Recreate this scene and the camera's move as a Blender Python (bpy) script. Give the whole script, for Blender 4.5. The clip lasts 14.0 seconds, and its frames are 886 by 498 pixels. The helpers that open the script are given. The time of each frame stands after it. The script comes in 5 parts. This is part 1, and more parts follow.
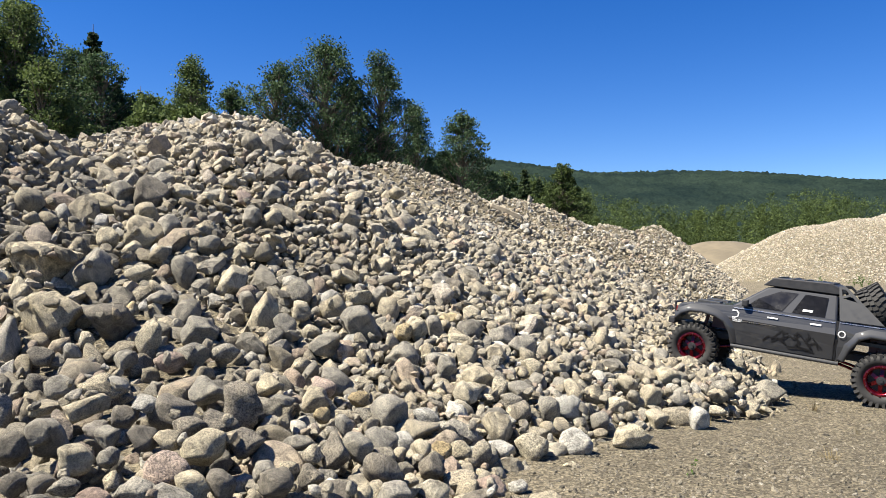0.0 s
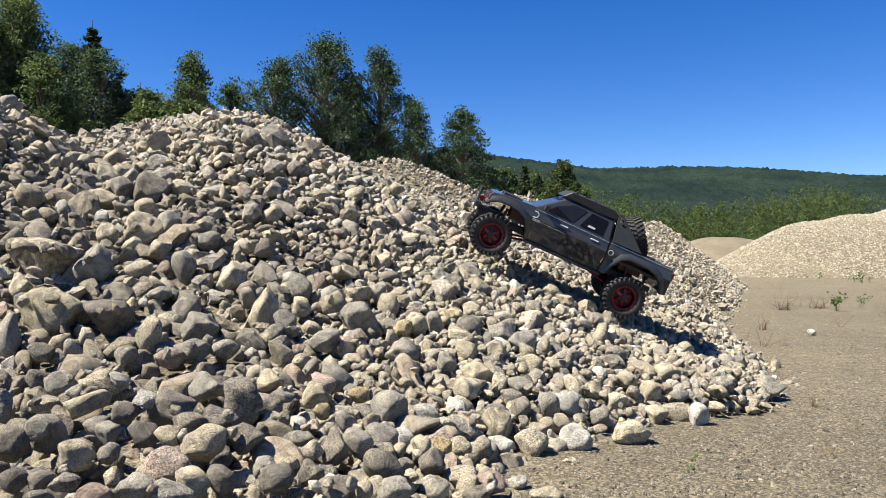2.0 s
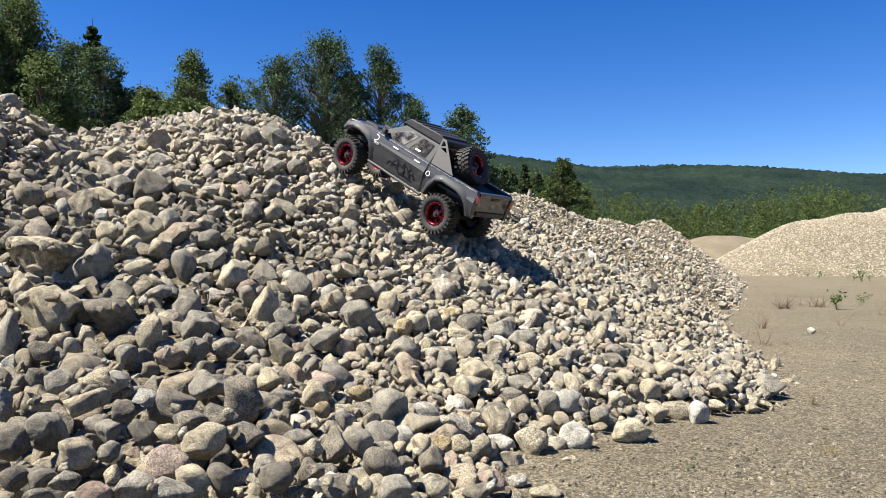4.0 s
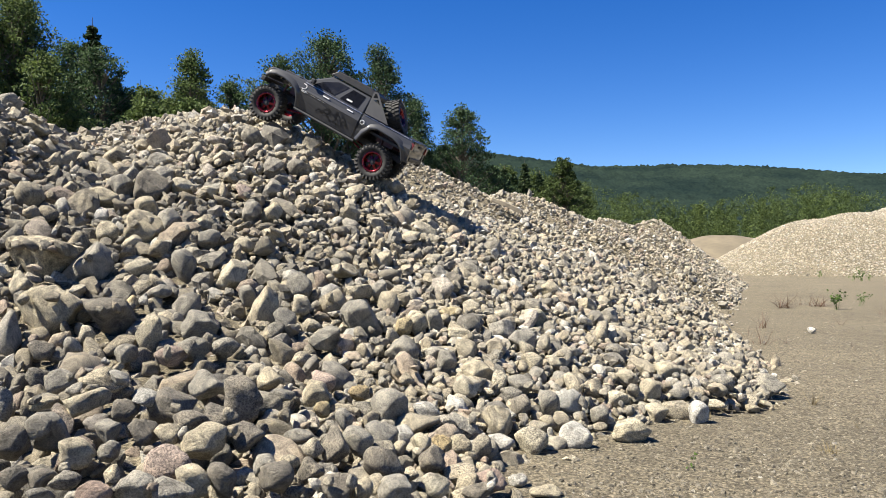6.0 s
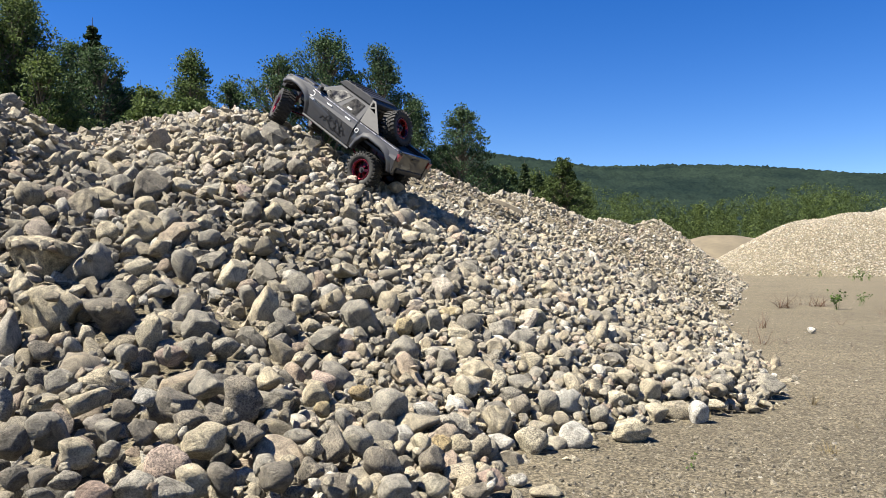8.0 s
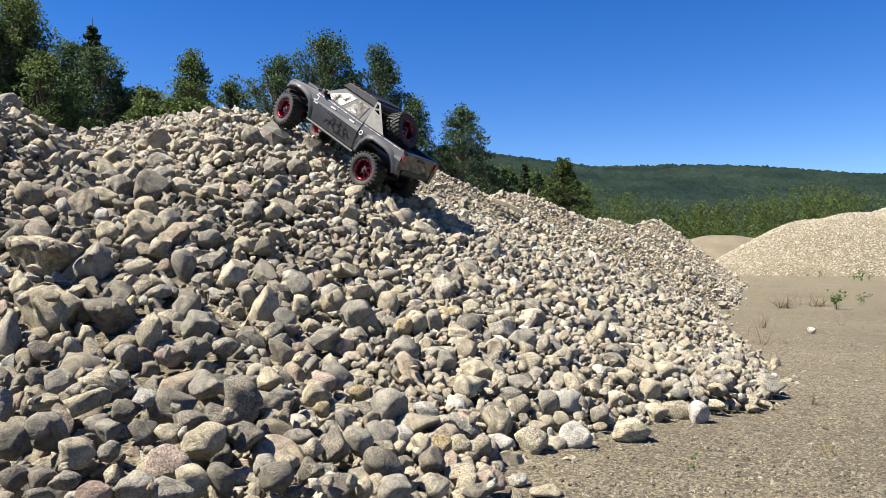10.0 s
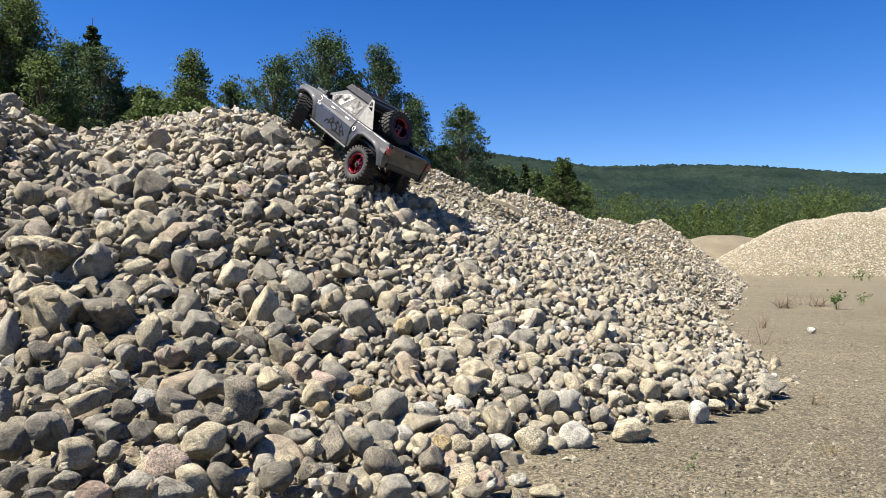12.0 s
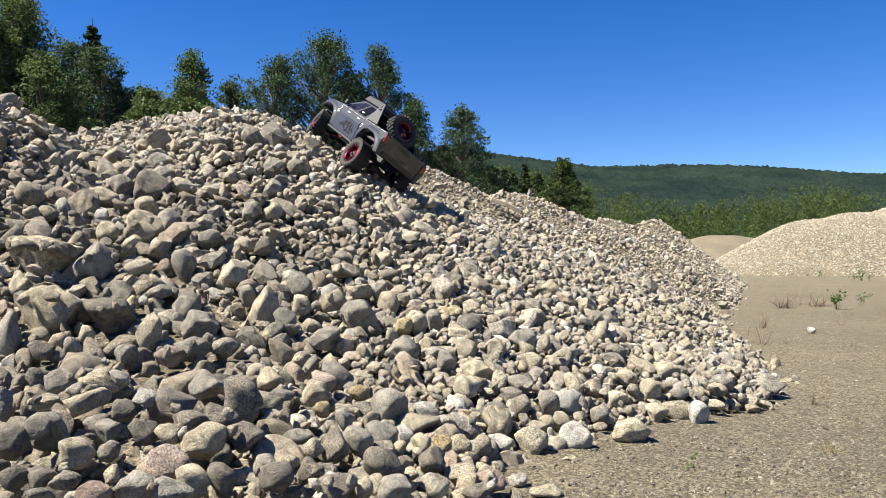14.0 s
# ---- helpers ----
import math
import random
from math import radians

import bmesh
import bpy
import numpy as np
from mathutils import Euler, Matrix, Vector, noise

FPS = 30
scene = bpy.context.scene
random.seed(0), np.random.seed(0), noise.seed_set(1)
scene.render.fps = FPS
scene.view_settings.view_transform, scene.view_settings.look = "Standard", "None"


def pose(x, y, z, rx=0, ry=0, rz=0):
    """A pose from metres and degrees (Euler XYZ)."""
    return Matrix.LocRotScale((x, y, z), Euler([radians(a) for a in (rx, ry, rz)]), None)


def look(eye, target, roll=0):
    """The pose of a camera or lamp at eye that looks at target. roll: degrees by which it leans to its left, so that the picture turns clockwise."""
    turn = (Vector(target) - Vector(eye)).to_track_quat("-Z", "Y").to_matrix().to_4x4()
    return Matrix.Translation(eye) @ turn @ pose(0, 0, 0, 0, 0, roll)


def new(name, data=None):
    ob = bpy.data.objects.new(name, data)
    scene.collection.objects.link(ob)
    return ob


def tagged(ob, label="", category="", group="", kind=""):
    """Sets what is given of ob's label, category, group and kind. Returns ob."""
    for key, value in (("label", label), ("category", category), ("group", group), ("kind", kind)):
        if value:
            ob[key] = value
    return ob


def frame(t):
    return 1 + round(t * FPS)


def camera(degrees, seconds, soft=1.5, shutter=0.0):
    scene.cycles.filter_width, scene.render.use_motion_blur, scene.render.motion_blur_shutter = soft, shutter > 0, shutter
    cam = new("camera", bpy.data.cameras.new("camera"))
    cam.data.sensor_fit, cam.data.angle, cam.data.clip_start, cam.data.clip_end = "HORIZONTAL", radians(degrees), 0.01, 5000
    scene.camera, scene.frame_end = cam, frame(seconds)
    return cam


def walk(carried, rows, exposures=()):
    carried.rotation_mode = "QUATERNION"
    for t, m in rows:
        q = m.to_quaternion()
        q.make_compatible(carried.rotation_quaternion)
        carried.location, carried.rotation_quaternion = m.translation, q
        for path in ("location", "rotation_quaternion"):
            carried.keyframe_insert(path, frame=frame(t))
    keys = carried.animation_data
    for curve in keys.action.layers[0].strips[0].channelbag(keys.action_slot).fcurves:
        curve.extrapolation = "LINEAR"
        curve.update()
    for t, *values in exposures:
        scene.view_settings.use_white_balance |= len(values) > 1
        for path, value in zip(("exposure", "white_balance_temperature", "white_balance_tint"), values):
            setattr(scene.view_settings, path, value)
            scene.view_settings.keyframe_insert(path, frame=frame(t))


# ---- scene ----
# ---- camera ----
EYE_Z = 0.307
cam = camera(62.0, 14.0, soft=0.85)


def tilt(px):
    """Camera pose; px is how far the picture stands below its final place (1 unit = 1/1305 rad)."""
    return pose(0, 0, EYE_Z, 90 + math.degrees((21 + px) / 1305.0), 0, 0)


walk(cam, [(0.0, tilt(10.5)), (0.5, tilt(8.2)), (1.0, tilt(6.5)), (1.5, tilt(4.8)), (2.0, tilt(3.3)),
           (2.5, tilt(2.8)), (3.0, tilt(1.7)), (4.0, tilt(0.6)), (5.5, tilt(0)), (14.0, tilt(0))])

# ---- light ----
SUN_EL, SUN_AZ = 56.0, 255.0          # azimuth clockwise from +y
world = bpy.data.worlds.new("sky")
scene.world = world
world.use_nodes = True
wn = world.node_tree.nodes
sky = wn.new("ShaderNodeTexSky")
sky.sky_type = 'NISHITA'
sky.sun_disc = False
sky.sun_elevation = radians(SUN_EL)
sky.sun_rotation = radians(SUN_AZ)
sky.altitude = 300
sky.air_density = 0.82
sky.dust_density = 0.0
sky.ozone_density = 2.5
wn["Background"].inputs["Strength"].default_value = 0.0507
vivid = wn.new("ShaderNodeHueSaturation")
vivid.inputs["Hue"].default_value = 0.515
vivid.inputs["Saturation"].default_value = 1.39
world.node_tree.links.new(sky.outputs[0], vivid.inputs["Color"])
world.node_tree.links.new(vivid.outputs[0], wn["Background"].inputs[0])
sun_dir = Vector((math.sin(radians(SUN_AZ)) * math.cos(radians(SUN_EL)),
                  math.cos(radians(SUN_AZ)) * math.cos(radians(SUN_EL)), math.sin(radians(SUN_EL))))
sun = new("sun", bpy.data.lights.new("sun", 'SUN'))
sun.data.energy = 5.0
sun.data.angle = radians(0.53)
sun.data.color = (1.0, 0.93, 0.80)
sun.matrix_basis = look(sun_dir * 30, (0, 0, 0))
scene.view_settings.exposure = 1.7


# ---- materials ----
def mat(name):
    m = bpy.data.materials.new(name)
    m.use_nodes = True
    return m, m.node_tree.nodes, m.node_tree.links, m.node_tree.nodes["Principled BSDF"]


def node(nodes, kind, **values):
    n = nodes.new(kind)
    for key, value in values.items():
        n.inputs[key].default_value = value
    return n


def ramp(nodes, stops):
    r = nodes.new("ShaderNodeValToRGB")
    e = r.color_ramp.elements
    while len(e) < len(stops):
        e.new(0.5)
    for el, (p, c) in zip(e, stops):
        el.position, el.color = p, (*c, 1)
    return r


def mix(nodes, links, kind, fac, a, b):
    m = nodes.new("ShaderNodeMix")
    m.data_type, m.blend_type = 'RGBA', kind
    for sock, v in ((m.inputs[0], fac), (m.inputs[6], a), (m.inputs[7], b)):
        if isinstance(v, (int, float)):
            sock.default_value = v
        elif isinstance(v, tuple):
            sock.default_value = (*v, 1)
        else:
            links.new(v, sock)
    return m.outputs[2]


def bump(nodes, links, height, bsdf, strength, distance):
    b = node(nodes, "ShaderNodeBump", Strength=strength, Distance=distance)
    links.new(height, b.inputs["Height"])
    links.new(b.outputs[0], bsdf.inputs["Normal"])
    return b


STONE_TONES = [(0.0, (0.165, 0.153, 0.13)), (0.14, (0.238, 0.22, 0.18)), (0.33, (0.292, 0.255, 0.186)), (0.5, (0.318, 0.282, 0.212)),
               (0.62, (0.25, 0.236, 0.202)), (0.76, (0.362, 0.32, 0.237)), (0.87, (0.3, 0.237, 0.185)), (0.93, (0.378, 0.36, 0.313)), (1.0, (0.45, 0.434, 0.388))]


DARKER_TONES = [(p, tuple(0.68 * c for c in rgb)) for p, rgb in STONE_TONES]


def stone_material(name, island, tones=None):
    m, n, l, b = mat(name)
    if island:
        rnd = n.new("ShaderNodeNewGeometry").outputs["Random Per Island"]
    else:
        rnd = n.new("ShaderNodeObjectInfo").outputs["Random"]
    tone = ramp(n, tones or STONE_TONES)
    l.new(rnd, tone.inputs[0])
    co = n.new("ShaderNodeNewGeometry").outputs["Position"]
    shift = n.new("ShaderNodeVectorMath")
    shift.operation = 'MULTIPLY_ADD'
    l.new(rnd, shift.inputs[0])
    shift.inputs[1].default_value = (37, 71, 53)
    l.new(co, shift.inputs[2])
    speck = node(n, "ShaderNodeTexNoise", Scale=420.0, Detail=3.0, Roughness=0.7)
    blot = node(n, "ShaderNodeTexNoise", Scale=46.0, Detail=8.0, Roughness=0.74, Distortion=0.8)
    band = node(n, "ShaderNodeTexWave", Scale=14.0, Distortion=14.0, Detail=4.0)
    for t in (speck, blot, band):
        l.new(shift.outputs[0], t.inputs["Vector"])
    r1 = ramp(n, [(0.32, (0.38, 0.37, 0.355)), (0.48, (0.95, 0.95, 0.95)), (0.66, (1.5, 1.47, 1.38))])
    l.new(blot.outputs[0], r1.inputs[0])
    c = mix(n, l, 'MULTIPLY', 1.0, tone.outputs[0], r1.outputs[0])
    r2 = ramp(n, [(0.38, (0.4, 0.4, 0.4)), (0.5, (1, 1, 1)), (0.62, (1.5, 1.48, 1.42))])
    l.new(speck.outputs[0], r2.inputs[0])
    grain = n.new("ShaderNodeMath")
    grain.operation = 'MULTIPLY'
    grain.inputs[1].default_value = 7.7
    l.new(rnd, grain.inputs[0])
    part_of = n.new("ShaderNodeMath")
    part_of.operation = 'FRACT'
    l.new(grain.outputs[0], part_of.inputs[0])
    g0 = ramp(n, [(0.0, (0.3, 0.3, 0.3)), (0.6, (0.6, 0.6, 0.6)), (1.0, (1.0, 1.0, 1.0))])
    l.new(part_of.outputs[0], g0.inputs[0])
    c = mix(n, l, 'MULTIPLY', g0.outputs[0], c, r2.outputs[0])
    # some stones are banded gneiss, some carry ochre stain
    pick = n.new("ShaderNodeMath")
    pick.operation = 'FRACT'
    times = n.new("ShaderNodeMath")
    times.operation = 'MULTIPLY'
    times.inputs[1].default_value = 17.3
    l.new(rnd, times.inputs[0])
    l.new(times.outputs[0], pick.inputs[0])
    g1 = ramp(n, [(0.80, (0, 0, 0)), (0.9, (0.5, 0.5, 0.5))])
    l.new(pick.outputs[0], g1.inputs[0])
    bandc = ramp(n, [(0.3, (0.55, 0.55, 0.56)), (0.7, (1.25, 1.24, 1.2))])
    l.new(band.outputs[0], bandc.inputs[0])
    c = mix(n, l, 'MULTIPLY', g1.outputs[0], c, bandc.outputs[0])
    l.new(c, b.inputs["Base Color"])
    b.inputs["Roughness"].default_value = 0.82
    b.inputs["Specular IOR Level"].default_value = 0.35
    add = n.new("ShaderNodeMath")
    add.operation = 'MULTIPLY_ADD'
    l.new(blot.outputs[0], add.inputs[0])
    add.inputs[1].default_value = 2.2
    l.new(speck.outputs[0], add.inputs[2])
    bump(n, l, add.outputs[0], b, 0.9, 0.005)
    return m


def ground_material():
    m, n, l, b = mat("sandy gravel")
    co = n.new("ShaderNodeNewGeometry").outputs["Position"]
    big = node(n, "ShaderNodeTexNoise", Scale=1.3, Detail=5.0, Roughness=0.6)
    mid = node(n, "ShaderNodeTexNoise", Scale=22.0, Detail=6.0, Roughness=0.7)
    fine = node(n, "ShaderNodeTexNoise", Scale=190.0, Detail=4.0, Roughness=0.7)
    peb = node(n, "ShaderNodeTexVoronoi", Scale=230.0)
    for t in (big, mid, fine, peb):
        l.new(co, t.inputs["Vector"])
    r = ramp(n, [(0.3, (0.111, 0.0976, 0.0713)), (0.7, (0.156, 0.136, 0.0992))])
    l.new(big.outputs[0], r.inputs[0])
    r2 = ramp(n, [(0.3, (0.7, 0.69, 0.67)), (0.7, (1.2, 1.2, 1.18))])
    l.new(mid.outputs[0], r2.inputs[0])
    c = mix(n, l, 'MULTIPLY', 0.8, r.outputs[0], r2.outputs[0])
    r3 = ramp(n, [(0.36, (0.42, 0.41, 0.39)), (0.5, (1, 1, 1)), (0.64, (1.65, 1.63, 1.58))])
    l.new(fine.outputs[0], r3.inputs[0])
    c = mix(n, l, 'MULTIPLY', 0.9, c, r3.outputs[0])
    g = ramp(n, [(0.2, (0.62, 0.61, 0.59)), (0.5, (1, 1, 1)), (0.8, (1.55, 1.53, 1.48))])
    l.new(peb.outputs["Color"], g.inputs[0])
    c = mix(n, l, 'MULTIPLY', 0.9, c, g.outputs[0])
    l.new(c, b.inputs["Base Color"])
    b.inputs["Roughness"].default_value = 0.95
    b.inputs["Specular IOR Level"].default_value = 0.2
    add = n.new("ShaderNodeMath")
    add.operation = 'MULTIPLY_ADD'
    l.new(mid.outputs[0], add.inputs[0])
    add.inputs[1].default_value = 2.0
    l.new(fine.outputs[0], add.inputs[2])
    bump(n, l, add.outputs[0], b, 0.9, 0.01)
    return m


def foliage_material(name, dark, light, scale):
    m, n, l, b = mat(name)
    rnd = n.new("ShaderNodeNewGeometry").outputs["Random Per Island"]
    tone = ramp(n, [(0.0, dark), (0.75, light), (1.0, tuple(min(1, v * 1.35) for v in light))])
    l.new(rnd, tone.inputs[0])
    co = n.new("ShaderNodeNewGeometry").outputs["Position"]
    big = node(n, "ShaderNodeTexNoise", Scale=scale, Detail=3.0)
    l.new(co, big.inputs["Vector"])
    r = ramp(n, [(0.3, (0.65, 0.7, 0.7)), (0.7, (1.25, 1.2, 1.0))])
    l.new(big.outputs[0], r.inputs[0])
    c = mix(n, l, 'MULTIPLY', 0.8, tone.outputs[0], r.outputs[0])
    l.new(c, b.inputs["Base Color"])
    b.inputs["Roughness"].default_value = 0.75
    b.inputs["Specular IOR Level"].default_value = 0.2
    tr = n.new("ShaderNodeBsdfTranslucent")
    l.new(c, tr.inputs[0])
    ms = n.new("ShaderNodeMixShader")
    ms.inputs[0].default_value = 0.3
    l.new(b.outputs[0], ms.inputs[1])
    l.new(tr.outputs[0], ms.inputs[2])
    l.new(ms.outputs[0], n["Material Output"].inputs[0])
    return m


def plain_material(name, colour, rough=0.5, metal=0.0, coat=0.0, wear=0.25, scale=60.0, relief=0.0, vary=0.12):
    m, n, l, b = mat(name)
    co = n.new("ShaderNodeTexCoord").outputs["Object"]
    t = node(n, "ShaderNodeTexNoise", Scale=scale, Detail=5.0, Roughness=0.65)
    l.new(co, t.inputs["Vector"])
    r = ramp(n, [(0.3, (1 - wear,) * 3), (0.7, (1 + wear,) * 3)])
    l.new(t.outputs[0], r.inputs[0])
    l.new(mix(n, l, 'MULTIPLY', 1.0, colour, r.outputs[0]), b.inputs["Base Color"])
    rr = ramp(n, [(0.3, (max(0, rough - vary),) * 3), (0.7, (min(1, rough + vary),) * 3)])
    l.new(t.outputs[0], rr.inputs[0])
    l.new(rr.outputs[0], b.inputs["Roughness"])
    b.inputs["Metallic"].default_value = metal
    b.inputs["Coat Weight"].default_value = coat
    b.inputs["Coat Roughness"].default_value = 0.045
    if relief:
        bump(n, l, t.outputs[0], b, 0.4, relief)
    return m


STONE = stone_material("river stone", True)
STONE_DARKER = stone_material("darker stone", True, DARKER_TONES)
STONE_ONE_DARKER = stone_material("darker stone piece", False, DARKER_TONES)
STONE_ONE = stone_material("river stone piece", False)
STONE_PALE = stone_material("pale stone", False, [(0.0, (0.304, 0.268, 0.195)), (0.5, (0.339, 0.299, 0.217)), (1.0, (0.376, 0.342, 0.264))])
STONE_GREY = stone_material("grey stone", False, [(0.0, (0.19, 0.178, 0.151)), (0.5, (0.225, 0.21, 0.175)), (1.0, (0.261, 0.244, 0.207))])
STONE_DARK = stone_material("dark stone", False, [(0.0, (0.139, 0.125, 0.102)), (1.0, (0.193, 0.172, 0.138))])
STONE_PINK = stone_material("pink granite stone", False, [(0.0, (0.276, 0.206, 0.166)), (1.0, (0.33, 0.267, 0.225))])
STONE_OCHRE = stone_material("ochre stone", False, [(0.0, (0.304, 0.237, 0.133)), (1.0, (0.367, 0.304, 0.184))])
STONE_WHITE = stone_material("white stone", False, [(0.0, (0.344, 0.332, 0.295)), (1.0, (0.426, 0.41, 0.369))])
STONE_CREAM = stone_material("cream stone", False, [(0.0, (0.385, 0.342, 0.248)), (1.0, (0.431, 0.385, 0.284))])
PEBBLE = stone_material("pit pebble", True, [(0.0, (0.1, 0.09, 0.07)), (0.4, (0.16, 0.142, 0.108)), (0.8, (0.21, 0.187, 0.143)), (0.96, (0.26, 0.236, 0.184)), (1.0, (0.35, 0.33, 0.285))])
GROUND = ground_material()
LEAF = foliage_material("birch leaf", (0.0344, 0.0574, 0.0198), (0.0943, 0.131, 0.0451), 0.6)
LEAF_DARK = foliage_material("aspen leaf", (0.022, 0.043, 0.0205), (0.058, 0.095, 0.045), 0.6)
LEAF_WOOD = foliage_material("wood edge leaf", (0.023, 0.041, 0.0131), (0.0672, 0.0951, 0.0295), 0.3)
NEEDLE = foliage_material("spruce needle", (0.0166, 0.0295, 0.0141), (0.0385, 0.0609, 0.0257), 0.8)
SAND = plain_material("brown sand", (0.111, 0.0918, 0.0607), 0.95, wear=0.25, scale=1.5, relief=0.02)
BARK = plain_material("bark", (0.115, 0.0943, 0.0738), 0.9, wear=0.5, scale=9, relief=0.02)


# ---- mesh helpers ----
def mesh_from(name, verts, faces, material, smooth=False):
    me = bpy.data.meshes.new(name)
    verts, faces = np.asarray(verts, np.float32), np.asarray(faces, np.int32)
    k = faces.shape[1]
    me.vertices.add(len(verts))
    me.vertices.foreach_set("co", verts.ravel())
    me.loops.add(faces.size)
    me.loops.foreach_set("vertex_index", faces.ravel())
    me.polygons.add(len(faces))
    me.polygons.foreach_set("loop_start", np.arange(0, faces.size, k, dtype=np.int32))
    me.polygons.foreach_set("use_smooth", np.broadcast_to(smooth, len(faces)).astype(np.int8))
    me.update(calc_edges=True)
    me.materials.append(material)
    return me


def part(name, bm, material, parent, label=""):
    me = bpy.data.meshes.new(name)
    bmesh.ops.recalc_face_normals(bm, faces=bm.faces)
    bm.to_mesh(me)
    bm.free()
    me.materials.append(material)
    ob = new(name, me)
    ob.parent = parent
    return tagged(ob, label)


def ball(level):
    bm = bmesh.new()
    bmesh.ops.create_icosphere(bm, subdivisions=level, radius=1.0)
    v = np.array([p.co for p in bm.verts])
    f = np.array([[p.index for p in q.verts] for q in bm.faces])
    bm.free()
    return v, f


rng = np.random.default_rng(7)


def stone_shapes(level, count, seed):
    """Unit stones: a ball cut by soft planes, so that flats meet in worn edges."""
    r = np.random.default_rng(seed)
    v, f = ball(level)
    shapes = []
    for i in range(count):
        k = r.integers(7, 13)
        nrm = r.normal(size=(k, 3))
        nrm /= np.linalg.norm(nrm, axis=1)[:, None]
        off = r.uniform(0.46, 0.86, k)
        d = v @ nrm.T
        reach = np.where(d > 0.05, off / np.maximum(d, 0.05), 9.0)
        reach = np.concatenate([reach, np.full((len(v), 1), 1.05)], axis=1)
        p = r.uniform(34, 170)
        rad = (reach ** -p).sum(axis=1) ** (-1 / p)
        ph = r.uniform(0, 6, 6)
        rad *= 1 + 0.05 * np.sin(v[:, 0] * 3.1 + ph[3]) * np.sin(v[:, 1] * 2.7 + v[:, 2] * 2.2 + ph[4])
        rad *= 1 + 0.03 * np.sin(v[:, 0] * 5 + ph[0]) * np.sin(v[:, 1] * 6 + ph[1]) + 0.03 * np.sin(v[:, 2] * 7 + ph[2] + v[:, 0] * 3)
        shape = v * rad[:, None]
        half = (shape.max(axis=0) - shape.min(axis=0)) / 2
        shapes.append((shape - (shape.max(axis=0) + shape.min(axis=0)) / 2) / half)
    return shapes, f


SHAPES = {lv: stone_shapes(lv, 28, 50) for lv in (1, 2, 3, 4)}


# ---- the stone heap's form ----
MOUNDS = [(-1.785, 2.242, 1.085, 0.717), (-1.105, 3.296, 0.975, 0.418), (-0.736, 2.66, 0.915, 0.694), (-0.317, 4.273, 0.962, 0.528),
          (0.578, 6.431, 0.94, 0.455), (1.72, 7.8, 0.8, 0.5), (2.36, 8.2, 0.84, 0.66), (1.539, 9.332, 0.531, 0.47), (2.972, 9.912, 0.245, 0.47), (-0.5, 1.05, 0.105, 0.22), (0.6, 1.66, 0.08, 0.4)]


# the line along which the heap meets the pit floor
FOOT_Y = (0.5, 0.9, 1.0, 1.18, 1.225, 1.28, 1.415, 1.467, 1.523, 1.757, 2.02, 2.385, 2.8, 3.39, 5.1, 7.0, 8.2, 12.0)
FOOT_X = (0.03, 0.07, 0.075, 0.12, 0.24, 0.31, 0.43, 0.535, 0.649, 0.816, 0.925, 1.0, 1.12, 1.26, 2.06, 2.82, 3.38, 5.4)


def heap_height(x, y):
    """Height of the heap: cones tipped side by side, their meeting lines softened, with a low saddle at the right foot."""
    total = 0
    for cx, cy, top, slope in MOUNDS:
        d = np.sqrt((x - cx) ** 2 + (y - cy) ** 2 + 0.03)
        total = total + np.exp((top + 0.05 - slope * d) / 0.045)
    saddle = 0.045 * np.exp(-((x - 0.68) ** 2 + (y - 2.1) ** 2) / 0.1)
    z = 0.045 * np.log(total + np.exp(-0.06 / 0.045)) - saddle
    limit = 0.8 * (np.interp(y, FOOT_Y, FOOT_X) - x) + 0.012
    return np.maximum(-0.02 * np.log(np.exp(-np.minimum(z, 3) / 0.02) + np.exp(-np.clip(limit, -0.3, 6) / 0.02)), -0.15)



def sheet(name, height, x0, x1, y0, y1, step, material):
    xs, ys = np.arange(x0, x1 + step / 2, step), np.arange(y0, y1 + step / 2, step)
    gx, gy = np.meshgrid(xs, ys)
    v = np.stack([gx.ravel(), gy.ravel(), height(gx, gy).ravel()], axis=1)
    w = len(xs)
    a = (np.arange(len(ys) - 1)[:, None] * w + np.arange(w - 1)[None]).ravel()
    return mesh_from(name, v, np.stack([a, a + 1, a + w + 1, a + w], axis=1), material, True)


# ---- ground, far piles, hills ----
def ground_height(x, y):
    low = 0.006 * np.sin(x * 2.3 + 1) * np.sin(y * 1.9) + 0.004 * np.sin(x * 6.1 + y * 4.7)
    return low * np.clip(1.6 - np.abs(y) / 20, 0, 1)


def build_ground():
    """One sheet to the horizon, fine near the heap and coarse far off."""
    def axis(lo, hi, fine, grow):
        a, step = [0.0], fine
        while a[-1] < hi:
            if a[-1] > 2.5:
                step *= grow
            a.append(a[-1] + step)
        b, step = [0.0], fine
        while b[-1] > lo:
            if b[-1] < -2.5:
                step *= grow
            b.append(b[-1] - step)
        return np.array(b[:0:-1] + a)
    xs, ys = axis(-2200, 2200, 0.1, 1.12), axis(-300, 3500, 0.1, 1.1)
    gx, gy = np.meshgrid(xs, ys)
    v = np.stack([gx.ravel(), gy.ravel(), ground_height(gx, gy).ravel()], axis=1)
    w = len(xs)
    a = (np.arange(len(ys) - 1)[:, None] * w + np.arange(w - 1)[None]).ravel()
    g = new("ground", mesh_from("ground", v, np.stack([a, a + 1, a + w + 1, a + w], axis=1), GROUND, True))
    return tagged(g, "sandy beige gravel pit floor with scattered pebbles", "ground", kind="structure")


ground = build_ground()


